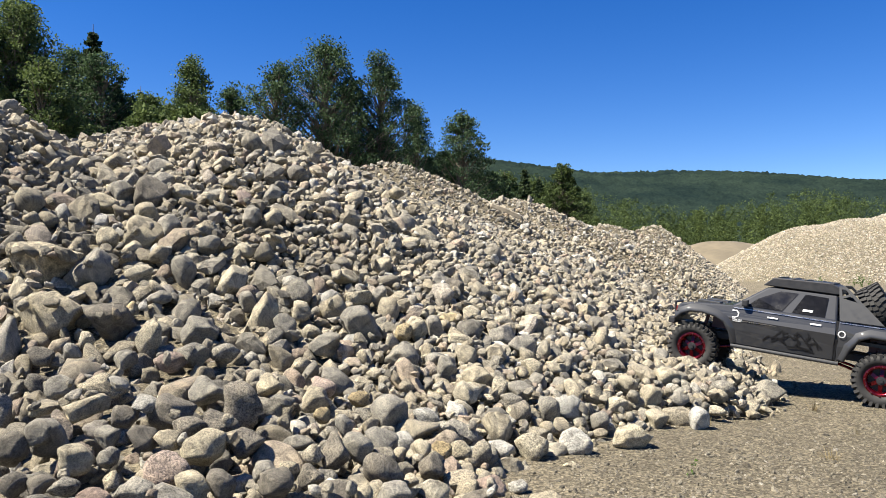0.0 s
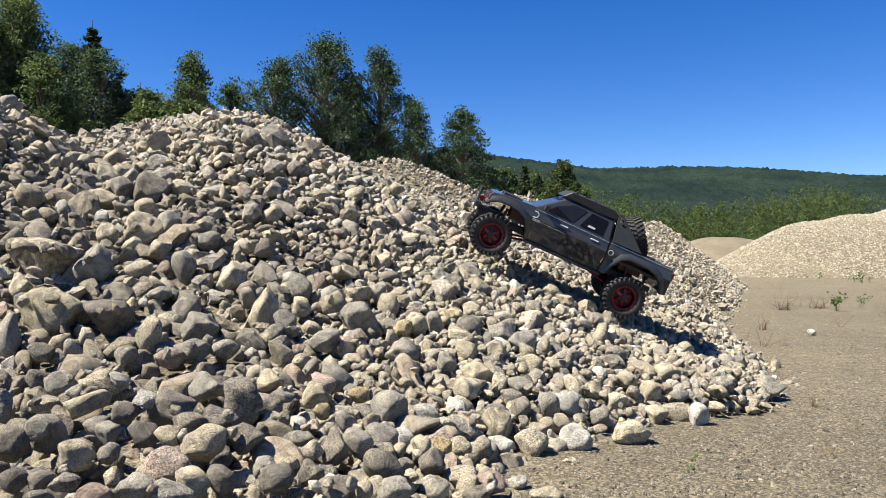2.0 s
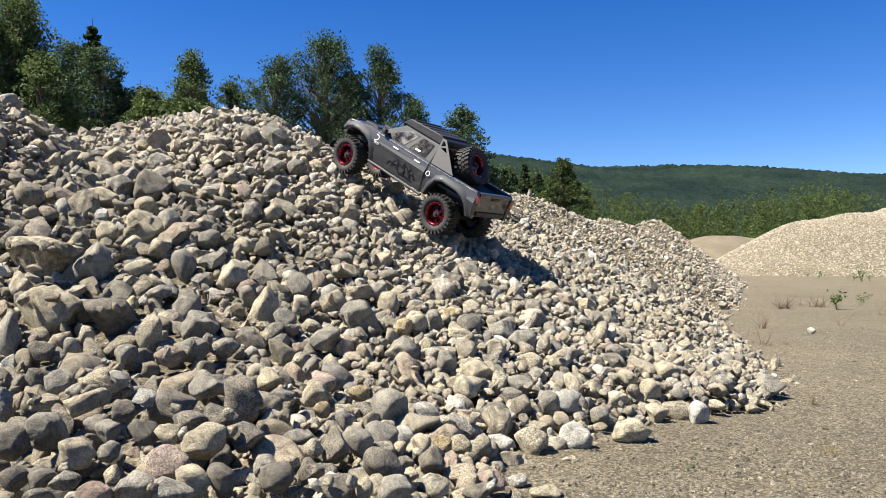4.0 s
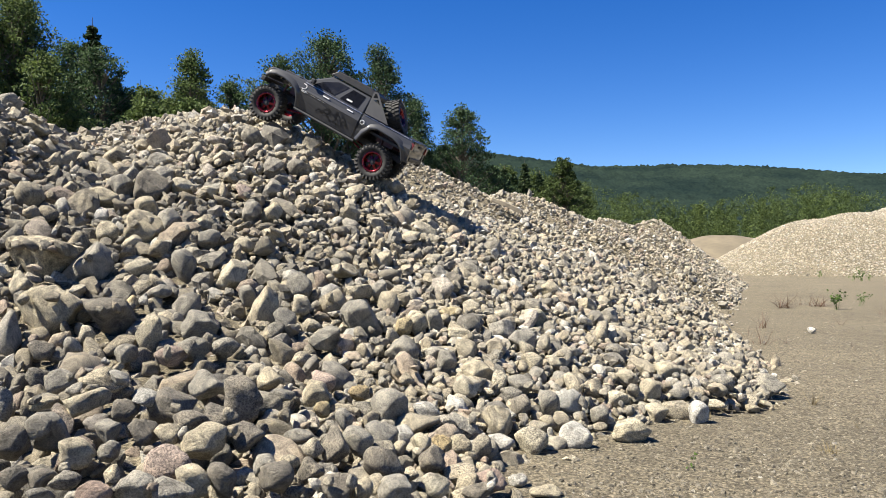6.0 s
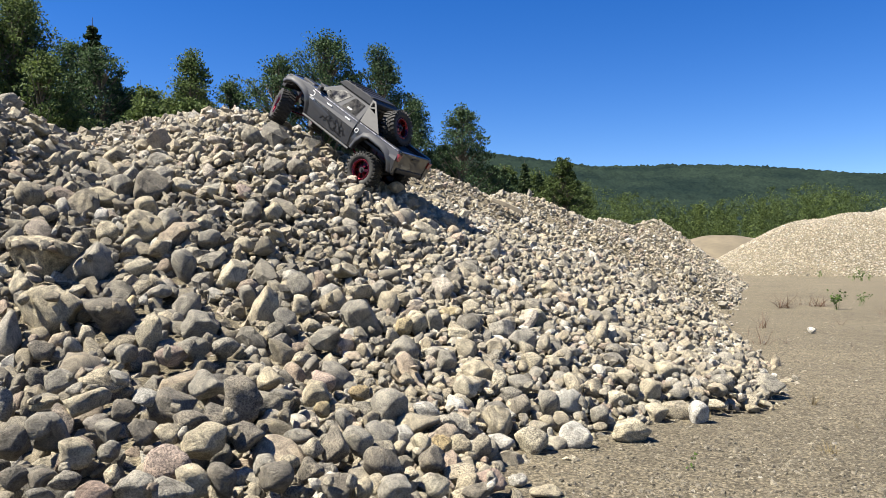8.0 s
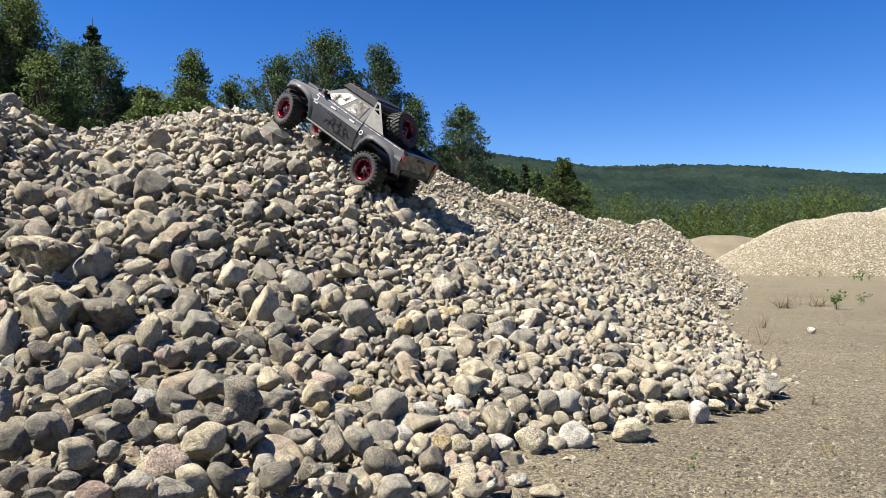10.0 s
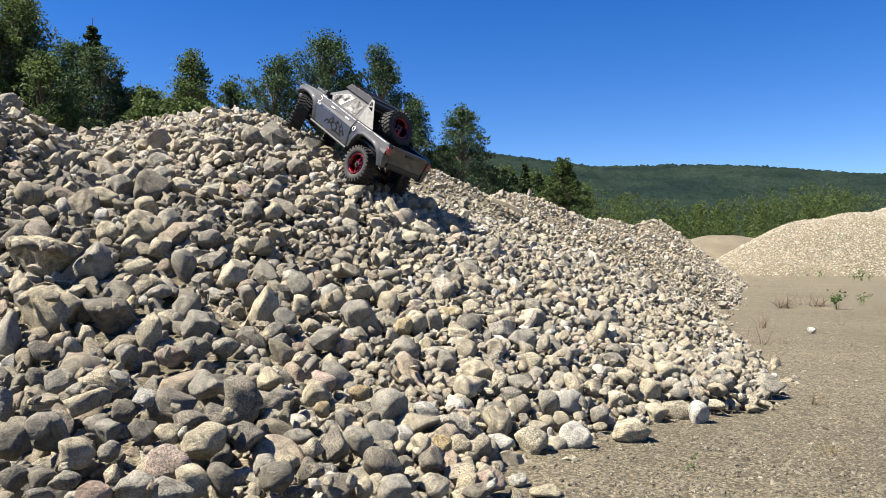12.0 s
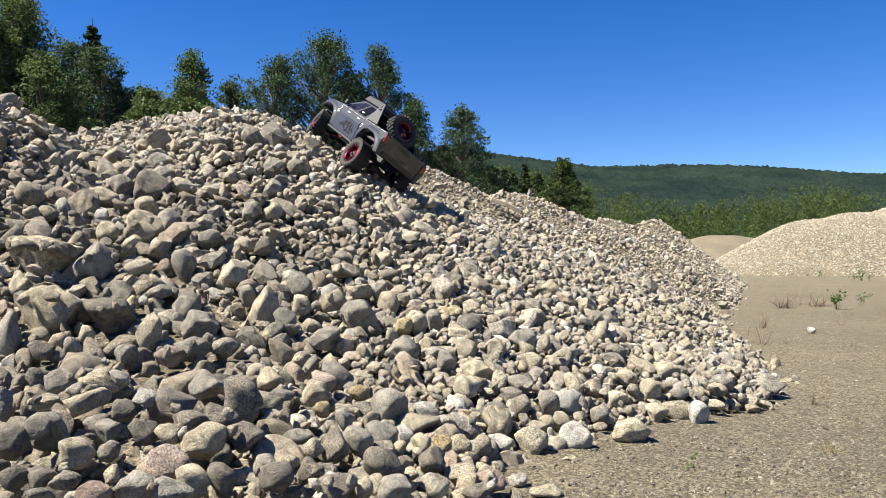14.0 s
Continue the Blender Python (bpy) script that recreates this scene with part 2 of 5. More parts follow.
def many_stones(name, places, radii, level, material, flat=0.82, seed=3, normals=None):
    """One mesh of many stones: places n x 3, radii n, each turned and stretched by chance."""
    r = np.random.default_rng(seed)
    shapes, f = SHAPES[level]
    n, k = len(places), len(shapes[0])
    out = np.empty((n, k, 3), np.float32)
    pick = r.integers(0, len(shapes), n)
    ax = np.stack([r.uniform(0.95, 1.6, n), r.uniform(0.75, 1.1, n), r.uniform(flat - 0.22, flat + 0.2, n)], axis=1) * np.asarray(radii)[:, None]
    q = turns(n, r, normals)
    base = np.array(shapes)[pick] * ax[:, None, :]
    out[:] = np.einsum('nij,nkj->nki', q, base) + np.asarray(places)[:, None, :]
    faces = (f[None] + (np.arange(n) * k)[:, None, None]).reshape(-1, 3)
    smooth = np.repeat(r.uniform(size=n) < (0.0, 0.0, 0.5, 0.9)[level], len(f))
    return mesh_from(name, out.reshape(-1, 3), faces, material, smooth)


def turns(n, r, normals=None, tip=1.1):
    """Random turns whose flat axis lies near the normal of the slope."""
    if normals is None:
        normals = np.tile((0.0, 0.0, 1.0), (n, 1))
    z = normals + r.normal(size=(n, 3)) * tip
    z /= np.linalg.norm(z, axis=1)[:, None]
    x = np.cross(z, r.normal(size=(n, 3)))
    x /= np.linalg.norm(x, axis=1)[:, None]
    return np.stack([x, np.cross(z, x), z], axis=2)


def far_pile(name, mounds, box, material, label, stones, size, seed):
    """A tipped pile of cones side by side, with its stones lying on a bed."""
    def height(x, y):
        total = 0
        for cx, cy, top, slope in mounds:
            d = np.sqrt((x - cx) ** 2 + (y - cy) ** 2 + 0.4)
            total = total + np.exp((top + 0.18 - slope * d) / 0.2)
        z = 0.2 * np.log(total + 1e-9)
        return np.maximum(z, -0.1) + 0.015 * np.sin(x * 3.1 + y * 1.3) * np.sin(y * 2.7 + 1)
    thing = tagged(new(name, sheet("bed", height, *box, 0.12, material)), label, "gravel pile")
    if stones:
        r = np.random.default_rng(seed)
        x, y = r.uniform(box[0], box[1] - 4, stones), r.uniform(box[2], box[3] - 3.8, stones)
        z = height(x, y)
        keep = (z > 0) & (np.abs(x) < 0.63 * y + 0.5)
        p = np.stack([x, y, z], axis=1)[keep]
        lump = new("gravel", many_stones("gravel", p, r.lognormal(math.log(size), 0.3, len(p)), 1, STONE, seed=seed))
        lump.parent = thing
        tagged(lump, kind="stuff")
    return thing


far_pile("gravel_pile", [(8.35, 17.0, 1.42, 0.64), (9.6, 17.3, 1.62, 0.62), (11.2, 17.6, 1.9, 0.62), (13.2, 18.2, 2.1, 0.6)], (4.8, 17.5, 13.5, 22.0),
         GROUND, "broad pale gravel pile of small stones behind the cobbles", 38000, 0.0135, 11)
far_pile("sand_pile", [(11.2, 31.0, 1.42, 0.42), (12.3, 31.3, 1.42, 0.42), (13.8, 31.5, 1.3, 0.42)], (6.0, 19.0, 26.0, 37.0), SAND,
         "low brown sand pile before the trees", 0, 0.03, 12)


def hill_height(x, y):
    ridge = np.interp(x, (-1500, -600, 87, 249, 370, 522, 643, 793, 2000), (230, 215, 178, 158, 161, 158, 148, 141, 120))
    rise = np.clip((y - 420) / 900.0, 0, 1)
    return ridge * (rise * rise * (3 - 2 * rise)) + 7 * np.sin(x / 55.0) * np.sin(y / 80.0) * rise * (1 - rise)


def build_hills():
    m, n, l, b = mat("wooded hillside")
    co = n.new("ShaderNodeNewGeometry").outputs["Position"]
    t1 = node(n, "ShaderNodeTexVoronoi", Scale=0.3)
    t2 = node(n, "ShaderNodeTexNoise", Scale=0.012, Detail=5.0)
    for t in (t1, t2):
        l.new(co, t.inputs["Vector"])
    # bluish greens put the haze of distance into the base colour
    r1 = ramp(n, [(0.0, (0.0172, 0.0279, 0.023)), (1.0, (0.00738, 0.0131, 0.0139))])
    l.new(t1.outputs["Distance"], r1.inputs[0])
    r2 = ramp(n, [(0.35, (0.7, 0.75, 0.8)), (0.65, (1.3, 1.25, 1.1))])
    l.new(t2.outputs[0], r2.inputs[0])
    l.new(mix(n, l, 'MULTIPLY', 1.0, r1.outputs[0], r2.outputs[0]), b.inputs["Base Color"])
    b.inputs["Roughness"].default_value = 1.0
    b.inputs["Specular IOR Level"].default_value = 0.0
    rr = np.random.default_rng(5)
    xs, ys = np.arange(-900, 1700, 6.0), np.arange(400, 1400, 8.0)
    gx, gy = np.meshgrid(xs, ys)
    gx, gy = gx + rr.uniform(-2, 2, gx.shape), gy + rr.uniform(-3, 3, gy.shape)
    z = hill_height(gx, gy) + rr.uniform(0, 7.5, gx.shape) * rr.uniform(0.2, 1, gx.shape)
    v = np.stack([gx.ravel(), gy.ravel(), z.ravel()], axis=1)
    w = len(xs)
    a = (np.arange(len(ys) - 1)[:, None] * w + np.arange(w - 1)[None]).ravel()
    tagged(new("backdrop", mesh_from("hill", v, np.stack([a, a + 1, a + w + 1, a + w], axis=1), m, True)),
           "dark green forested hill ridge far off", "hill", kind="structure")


build_hills()


# ---- trees ----
def limb_mesh(segments):
    """Tapered limbs: (start, end, radius at start, radius at end)."""
    v, f = [], []
    for a, b, ra, rb in segments:
        a, b = Vector(a), Vector(b)
        q = (b - a).to_track_quat('Z', 'Y').to_matrix()
        base = len(v)
        for c, r in ((a, ra), (b, rb)):
            for k in range(7):
                t = 2 * math.pi * k / 7
                v.append(c + q @ Vector((r * math.cos(t), r * math.sin(t), 0)))
        f += [(base + k, base + (k + 1) % 7, base + 7 + (k + 1) % 7, base + 7 + k) for k in range(7)]
    return [tuple(p) for p in v], f


def leaf_cloud(centres, spread, per, size, r):
    """Small four-cornered leaves round the ends of twigs."""
    n = len(centres) * per
    inner = r.normal(size=(n, 3))
    inner *= r.uniform(size=(n, 1)) ** 0.45 / np.linalg.norm(inner, axis=1)[:, None]
    c = np.repeat(np.asarray(centres), per, axis=0) + inner * np.repeat(np.asarray(spread), per)[:, None] * (1.9, 1.9, 1.4)
    u = r.normal(size=(n, 3))
    u /= np.linalg.norm(u, axis=1)[:, None]
    w = np.cross(u, r.normal(size=(n, 3)))
    w /= np.linalg.norm(w, axis=1)[:, None]
    s = size * r.uniform(0.6, 1.4, (n, 1))
    v = np.stack([c - u * s, c + w * s * 0.55, c + u * s, c - w * s * 0.55], axis=1).reshape(-1, 3)
    return v, np.arange(n * 4).reshape(-1, 4)


def broadleaf(name, x, y, height, width, leaves, label, seed, crown_from=0.25, clumps=230, per=80, leaf=0.045):
    r = np.random.default_rng(seed)
    thing = tagged(new(name), label, "tree")
    thing.location = (x, y, 0)
    lean = r.normal(size=2) * 0.03 * height
    segs, tips = [], []
    prev = Vector((0, 0, -0.3))
    for i in range(1, 7):
        t = i / 6
        p = Vector((lean[0] * t * t + r.normal() * 0.02 * height, lean[1] * t * t + r.normal() * 0.02 * height, height * 0.94 * t))
        segs.append((prev, p, height * 0.017 * (1.12 - t + 1 / 6), height * 0.017 * (1.12 - t)))
        prev = p
    for i in range(clumps):
        t = crown_from + (1 - crown_from) * (i + r.uniform()) / clumps
        u = (t - crown_from) / (1 - crown_from)
        shape = math.sin(math.pi * min(1, u * 0.8 + 0.18)) ** 0.7
        a = r.uniform(0, 6.283)
        lobe = 0.85 + 0.3 * math.sin(2 * a + seed + 8 * t) * math.sin(15 * t + 2 * seed) + 0.1 * r.normal()
        d = width * shape * lobe * math.sqrt(r.uniform(0.08, 1))
        core = Vector((lean[0] * t * t, lean[1] * t * t, height * 0.97 * t))
        tip = core + Vector((math.cos(a) * d, math.sin(a) * d, r.uniform(-0.02, 0.04) * height))
        root = core - Vector((0, 0, 0.5 * d + 0.05 * height))
        root.z = max(root.z, 0.08 * height)
        segs.append((root, tip, height * 0.004, height * 0.0012))
        tips.append(tuple(tip))
    v, f = limb_mesh(segs)
    trunk = new("trunk", mesh_from("trunk", v, f, BARK, True))
    trunk.parent = thing
    v, f = leaf_cloud(tips, np.full(len(tips), 0.026 * height) * r.uniform(0.5, 1.3, len(tips)), per, leaf, r)
    crown = new("crown", mesh_from("crown", v, f, leaves))
    crown.parent = thing
    return thing


def spruce(name, x, y, height, width, label, seed, per=45, whorls=34):
    r = np.random.default_rng(seed)
    thing = tagged(new(name), label, "tree")
    thing.location = (x, y, 0)
    segs, tips = [((0, 0, -0.3), (0, 0, height), height * 0.016, 0.01)], []
    for i in range(whorls):
        t = 0.08 + 0.9 * i / whorls
        for k in range(7):
            a = r.uniform(0, 6.283)
            d = width * (1 - t) ** 1.05 * r.uniform(0.6, 1.15)
            tip = (math.cos(a) * d, math.sin(a) * d, height * t - 0.25 * d)
            segs.append(((0, 0, height * t), tip, 0.02, 0.006))
            for q in (0.35, 0.7, 1.0):
                tips.append((tip[0] * q, tip[1] * q, height * t - 0.25 * d * q))
    v, f = limb_mesh(segs)
    trunk = new("trunk", mesh_from("trunk", v, f, BARK, True))
    trunk.parent = thing
    v, f = leaf_cloud(tips, np.full(len(tips), 0.013 * height) * np.repeat(np.linspace(1.3, 0.5, len(tips) // 3), 3), per // 3, 0.075, r)
    crown = new("crown", mesh_from("crown", v, f, NEEDLE))
    crown.parent = thing
    return thing


def at(u, dist):
    return (u - 784) / 1305.0 * dist


def grow_trees():
    A = "dense dark green aspen tree behind the stone heap"
    broadleaf("aspen_tree", at(572, 27), 27, 8.75, 2.25, LEAF_DARK, A, 1, 0.15, 340)
    broadleaf("aspen_tree", at(612, 27.5), 27.5, 7.4, 1.59, LEAF_DARK, A, 25, 0.15)
    broadleaf("aspen_tree", at(670, 28), 28, 8.4, 1.75, LEAF_DARK, A, 2, 0.15, 260)
    broadleaf("aspen_tree", at(474, 26), 26, 7.4, 1.7, LEAF_DARK, A, 3, 0.15)
    broadleaf("aspen_tree", at(432, 27), 27, 6.8, 1.35, LEAF_DARK, A, 26, 0.15)
    broadleaf("aspen_tree", at(822, 29), 29, 6.4, 1.65, LEAF_DARK, A, 4, 0.12)
    broadleaf("aspen_tree", at(739, 31), 31, 7.2, 1.15, LEAF_DARK, A, 5, 0.12)
    broadleaf("aspen_tree", at(780, 33), 33, 5.6, 1.59, LEAF_DARK, A, 27, 0.1)
    broadleaf("aspen_tree", at(690, 34), 34, 6.6, 1.83, LEAF_DARK, A, 28, 0.1)
    B = "green birch tree with an airy crown behind the stones"
    broadleaf("birch_tree", at(322, 24), 24, 7.15, 1.04, LEAF, B, 6, 0.2)
    broadleaf("birch_tree", at(350, 25), 25, 6.1, 0.92, LEAF, B, 7, 0.2)
    broadleaf("birch_tree", at(290, 26), 26, 6.2, 0.98, LEAF, B, 20, 0.1)
    broadleaf("birch_tree", at(62, 22), 22, 8.3, 1.6, LEAF, B, 8, 0.12, 280)
    broadleaf("birch_tree", at(15, 21), 21, 7.9, 1.8, LEAF, B, 23, 0.12, 280)
    broadleaf("birch_tree", at(-40, 20), 20, 7.4, 1.59, LEAF, B, 9, 0.1, 260)
    broadleaf("birch_tree", at(85, 20), 20, 5.9, 1.46, LEAF, B, 10, 0.1)
    broadleaf("birch_tree", at(185, 24), 24, 7.2, 1.7, LEAF_DARK, B, 18, 0.1)
    broadleaf("birch_tree", at(122, 25), 25, 7.9, 1.9, LEAF_DARK, B, 19, 0.1)
    broadleaf("birch_tree", at(228, 25), 25, 6.0, 1.3, LEAF_DARK, B, 33, 0.1)
    broadleaf("birch_tree", at(268, 23), 23, 5.7, 1.2, LEAF, B, 34, 0.1)
    spruce("spruce_tree", at(246, 30), 30, 7.7, 1.22, "slender dark green spruce tree behind the birches", 22)
    spruce("spruce_tree", at(160, 25), 25, 8.6, 2.9, "dark green pointed spruce tree among birches", 11)
    spruce("spruce_tree", at(203, 27), 27, 7.3, 2.7, "dark green pointed spruce tree among birches", 12)
    C = "bright green leafy bush behind the stone heap"
    broadleaf("bush", at(415, 20), 20, 4.3, 0.98, LEAF, "green leafy bush behind the stone heap", 21, 0.1)
    broadleaf("bush", at(255, 18), 18, 4.1, 1.22, LEAF, C, 13, 0.1)
    broadleaf("bush", at(338, 18), 18, 4.2, 0.98, LEAF, C, 14, 0.1)
    broadleaf("bush", at(295, 19), 19, 4.0, 0.98, LEAF, C, 29, 0.1)
    E = "at the wood's edge"
    broadleaf("aspen_tree", at(1003, 45), 45, 6.5, 1.85, LEAF_WOOD, "rounded green tree " + E, 15, 0.1, leaf=0.06)
    broadleaf("aspen_tree", at(975, 47), 47, 5.6, 1.8, LEAF_WOOD, "rounded green tree " + E, 30, 0.1, leaf=0.06)
    spruce("spruce_tree", at(928, 48), 48, 6.9, 2.3, "dark green spruce tree " + E, 16)
    spruce("spruce_tree", at(893, 44), 44, 6.0, 2.3, "dark green spruce tree " + E, 17)
    spruce("spruce_tree", at(955, 52), 52, 6.7, 2.3, "dark green spruce tree " + E, 31)
    broadleaf("aspen_tree", at(872, 40), 40, 5.3, 1.9, LEAF_DARK, "dark green tree " + E, 32, 0.1, leaf=0.06)

    broadleaf("aspen_tree", at(905, 55), 55, 7.2, 2.2, LEAF_WOOD, "green tree " + E, 35, 0.1, leaf=0.07)
    broadleaf("aspen_tree", at(850, 42), 42, 5.9, 1.8, LEAF_DARK, "dark green tree " + E, 36, 0.1, leaf=0.06)
    broadleaf("aspen_tree", at(945, 58), 58, 7.0, 2.2, LEAF_WOOD, "green tree " + E, 37, 0.1, leaf=0.07)

grow_trees()


def far_wood():
    """The wood that closes the pit: many crowns of leaf clumps, one mesh."""
    r = np.random.default_rng(21)
    vs, fs, base = [], [], 0
    for i in range(480):
        dist = r.uniform(50, 120)
        u = r.uniform(840, 1050) if i < 80 else r.uniform(830, 1640) if i < 435 else r.uniform(-200, 1900)
        rise = np.interp(u, (0, 830, 960, 1030, 1075, 1134, 1214, 1290, 1355, 1409, 1463, 1563, 1900), (150, 174, 166, 150, 134, 117, 104, 112, 131, 146, 143, 119, 130))
        h = rise / 1305.0 * dist * r.uniform(0.4, 1.0) ** 0.6 + 0.3
        w = h * r.uniform(0.09, 0.2)
        x = at(u, dist)
        n = 30
        t = r.uniform(0.08, 1, n)
        a = r.uniform(0, 6.283, n)
        pointed = r.uniform() < 0.65
        prof = (1 - t) ** 0.8 if pointed else np.sin(np.pi * np.clip(t * 0.85 + 0.12, 0, 1)) ** 0.7
        d = w * prof * np.sqrt(r.uniform(0.3, 1, n)) * 1.3
        c = np.stack([x + d * np.cos(a), dist + d * np.sin(a), h * t], axis=1)
        v, f = leaf_cloud(c, np.full(n, 0.038 * h), 19, 0.036 + dist * 0.00062, r)
        vs.append(v), fs.append(f + base)
        base += len(v)
    tagged(new("far_wood", mesh_from("far_wood", np.concatenate(vs), np.concatenate(fs), LEAF_WOOD)),
           "mixed green wood of young trees round the pit", "woods", kind="stuff")


far_wood()


# ---- the stone heap ----
GRID = 0.012
GX0, GY0, GX1, GY1 = -5.2, 0.55, 5.4, 11.0


def in_sight(x, y):
    return np.abs(x) < 0.66 * y + 0.35


def stone_size(x, y):
    """Median radius: coarse at the left foot, finer along the right foot and the far ridge."""
    return 0.0122 + 0.0078 * np.exp(-((x + 0.75) ** 2 + (y - 1.2) ** 2) / 0.5) + 0.0045 * np.exp(-((x + 0.9) ** 2 + (y - 2.6) ** 2) / 0.7)


def scatter(batches, spacing, seed, fixed=()):
    """Places for stones on the heap in batches of (count, size factor, spread), the larger first, none nearer than their sizes allow."""
    r = np.random.default_rng(seed)
    cell, size, out = {}, 0.1, []
    for px, py, pr in fixed:
        cell.setdefault((int(px // size), int(py // size)), []).append((px, py, pr))
        out.append((px, py, pr))
    for count, factor, spread in batches:
        near = count // 2
        y = np.concatenate([0.6 + 2.9 * r.uniform(size=near) ** 0.8, np.sqrt(r.uniform(3.4 ** 2, 10.0 ** 2, count - near))])
        x = r.uniform(-1, 1, count) * np.minimum(0.66 * y + 0.35, 5)
        z = heap_height(x, y)
        keep = (z > 0.012) | ((z > -0.02) & (r.uniform(size=count) < 0.035))
        x, y = x[keep], y[keep]
        rad = stone_size(x, y) * factor * np.clip(r.lognormal(0, spread, len(x)), 0.5, 2.4) * (1 + 0.25 * np.clip((y - 3) / 3, 0, 1))
        for k in np.argsort(-rad):
            px, py, pr = x[k], y[k], rad[k]
            cx, cy = int(px // size), int(py // size)
            clash = False
            for i, j in ((0, 0), (1, 0), (-1, 0), (0, 1), (0, -1), (1, 1), (1, -1), (-1, 1), (-1, -1)):
                for qx, qy, qr in cell.get((cx + i, cy + j), ()):
                    if (px - qx) ** 2 + (py - qy) ** 2 < (spacing * (pr + qr)) ** 2:
                        clash = True
                        break
                if clash:
                    break
            if not clash:
                cell.setdefault((cx, cy), []).append((px, py, pr))
                out.append((px, py, pr))
    return out


def settle(stones, top, sink):
    """Let each stone down on the height field below it, and raise the field by its back."""
    places = []
    for px, py, pr in stones:
        c = pr * 0.8
        i0, i1 = int((px - pr - GX0) / GRID), int((px + pr - GX0) / GRID) + 1
        j0, j1 = int((py - pr - GY0) / GRID), int((py + pr - GY0) / GRID) + 1
        i0, j0 = max(i0, 0), max(j0, 0)
        win = top[j0:j1, i0:i1]
        gx = GX0 + GRID * np.arange(i0, i0 + win.shape[1]) - px
        gy = GY0 + GRID * np.arange(j0, j0 + win.shape[0]) - py
        q = 1 - (gx[None] ** 2 + gy[:, None] ** 2) / pr ** 2
        cap = c * np.sqrt(np.maximum(q, 0))
        inside = q > 0
        if not inside.any():
            places.append((px, py, 0.0))
            continue
        z = np.quantile((win + cap)[inside], sink)
        win[inside] = np.maximum(win, z + cap)[inside]
        places.append((px, py, float(z)))
    return np.array(places)


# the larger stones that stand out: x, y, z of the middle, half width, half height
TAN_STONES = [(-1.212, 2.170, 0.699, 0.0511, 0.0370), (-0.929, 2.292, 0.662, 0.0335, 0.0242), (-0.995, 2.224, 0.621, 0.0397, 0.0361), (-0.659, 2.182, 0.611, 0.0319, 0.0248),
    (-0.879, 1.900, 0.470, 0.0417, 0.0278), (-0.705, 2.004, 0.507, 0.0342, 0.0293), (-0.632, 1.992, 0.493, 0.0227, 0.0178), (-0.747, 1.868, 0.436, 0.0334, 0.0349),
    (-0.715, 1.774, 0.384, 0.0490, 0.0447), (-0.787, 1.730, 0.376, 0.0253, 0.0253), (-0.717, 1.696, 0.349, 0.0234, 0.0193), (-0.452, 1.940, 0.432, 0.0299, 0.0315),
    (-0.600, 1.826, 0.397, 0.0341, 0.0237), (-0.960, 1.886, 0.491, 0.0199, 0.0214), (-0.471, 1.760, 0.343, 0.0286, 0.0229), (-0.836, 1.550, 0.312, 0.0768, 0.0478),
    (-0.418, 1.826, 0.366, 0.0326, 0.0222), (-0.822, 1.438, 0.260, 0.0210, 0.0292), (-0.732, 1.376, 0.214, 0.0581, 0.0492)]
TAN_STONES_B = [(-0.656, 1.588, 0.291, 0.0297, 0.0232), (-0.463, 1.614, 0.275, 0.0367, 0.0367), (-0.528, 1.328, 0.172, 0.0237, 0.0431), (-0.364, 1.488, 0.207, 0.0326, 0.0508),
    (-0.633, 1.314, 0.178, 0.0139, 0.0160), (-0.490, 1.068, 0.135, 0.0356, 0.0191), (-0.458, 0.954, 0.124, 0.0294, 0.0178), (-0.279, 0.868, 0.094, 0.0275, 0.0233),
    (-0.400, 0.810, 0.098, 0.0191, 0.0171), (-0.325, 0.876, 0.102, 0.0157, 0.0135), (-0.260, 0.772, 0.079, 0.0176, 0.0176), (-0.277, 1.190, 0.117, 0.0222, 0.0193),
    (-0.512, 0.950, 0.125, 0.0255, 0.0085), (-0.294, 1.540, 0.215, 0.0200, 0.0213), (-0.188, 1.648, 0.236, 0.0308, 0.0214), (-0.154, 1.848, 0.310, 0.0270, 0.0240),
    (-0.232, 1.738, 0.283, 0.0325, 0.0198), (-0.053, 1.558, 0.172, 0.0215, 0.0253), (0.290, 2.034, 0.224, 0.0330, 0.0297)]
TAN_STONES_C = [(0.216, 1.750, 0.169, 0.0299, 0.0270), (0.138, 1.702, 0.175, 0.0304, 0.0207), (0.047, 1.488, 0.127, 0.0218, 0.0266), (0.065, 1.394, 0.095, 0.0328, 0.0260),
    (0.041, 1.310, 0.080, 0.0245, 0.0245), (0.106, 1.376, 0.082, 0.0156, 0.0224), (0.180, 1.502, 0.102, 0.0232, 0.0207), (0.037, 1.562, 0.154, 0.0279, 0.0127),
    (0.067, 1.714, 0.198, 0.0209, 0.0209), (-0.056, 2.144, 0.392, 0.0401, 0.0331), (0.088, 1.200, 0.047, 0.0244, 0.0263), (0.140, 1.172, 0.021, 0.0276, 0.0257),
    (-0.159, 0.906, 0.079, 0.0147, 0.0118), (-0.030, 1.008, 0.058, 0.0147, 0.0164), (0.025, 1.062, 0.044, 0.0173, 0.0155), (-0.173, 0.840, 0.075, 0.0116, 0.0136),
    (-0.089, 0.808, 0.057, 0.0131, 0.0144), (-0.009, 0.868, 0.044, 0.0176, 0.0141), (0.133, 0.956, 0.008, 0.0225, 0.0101)]
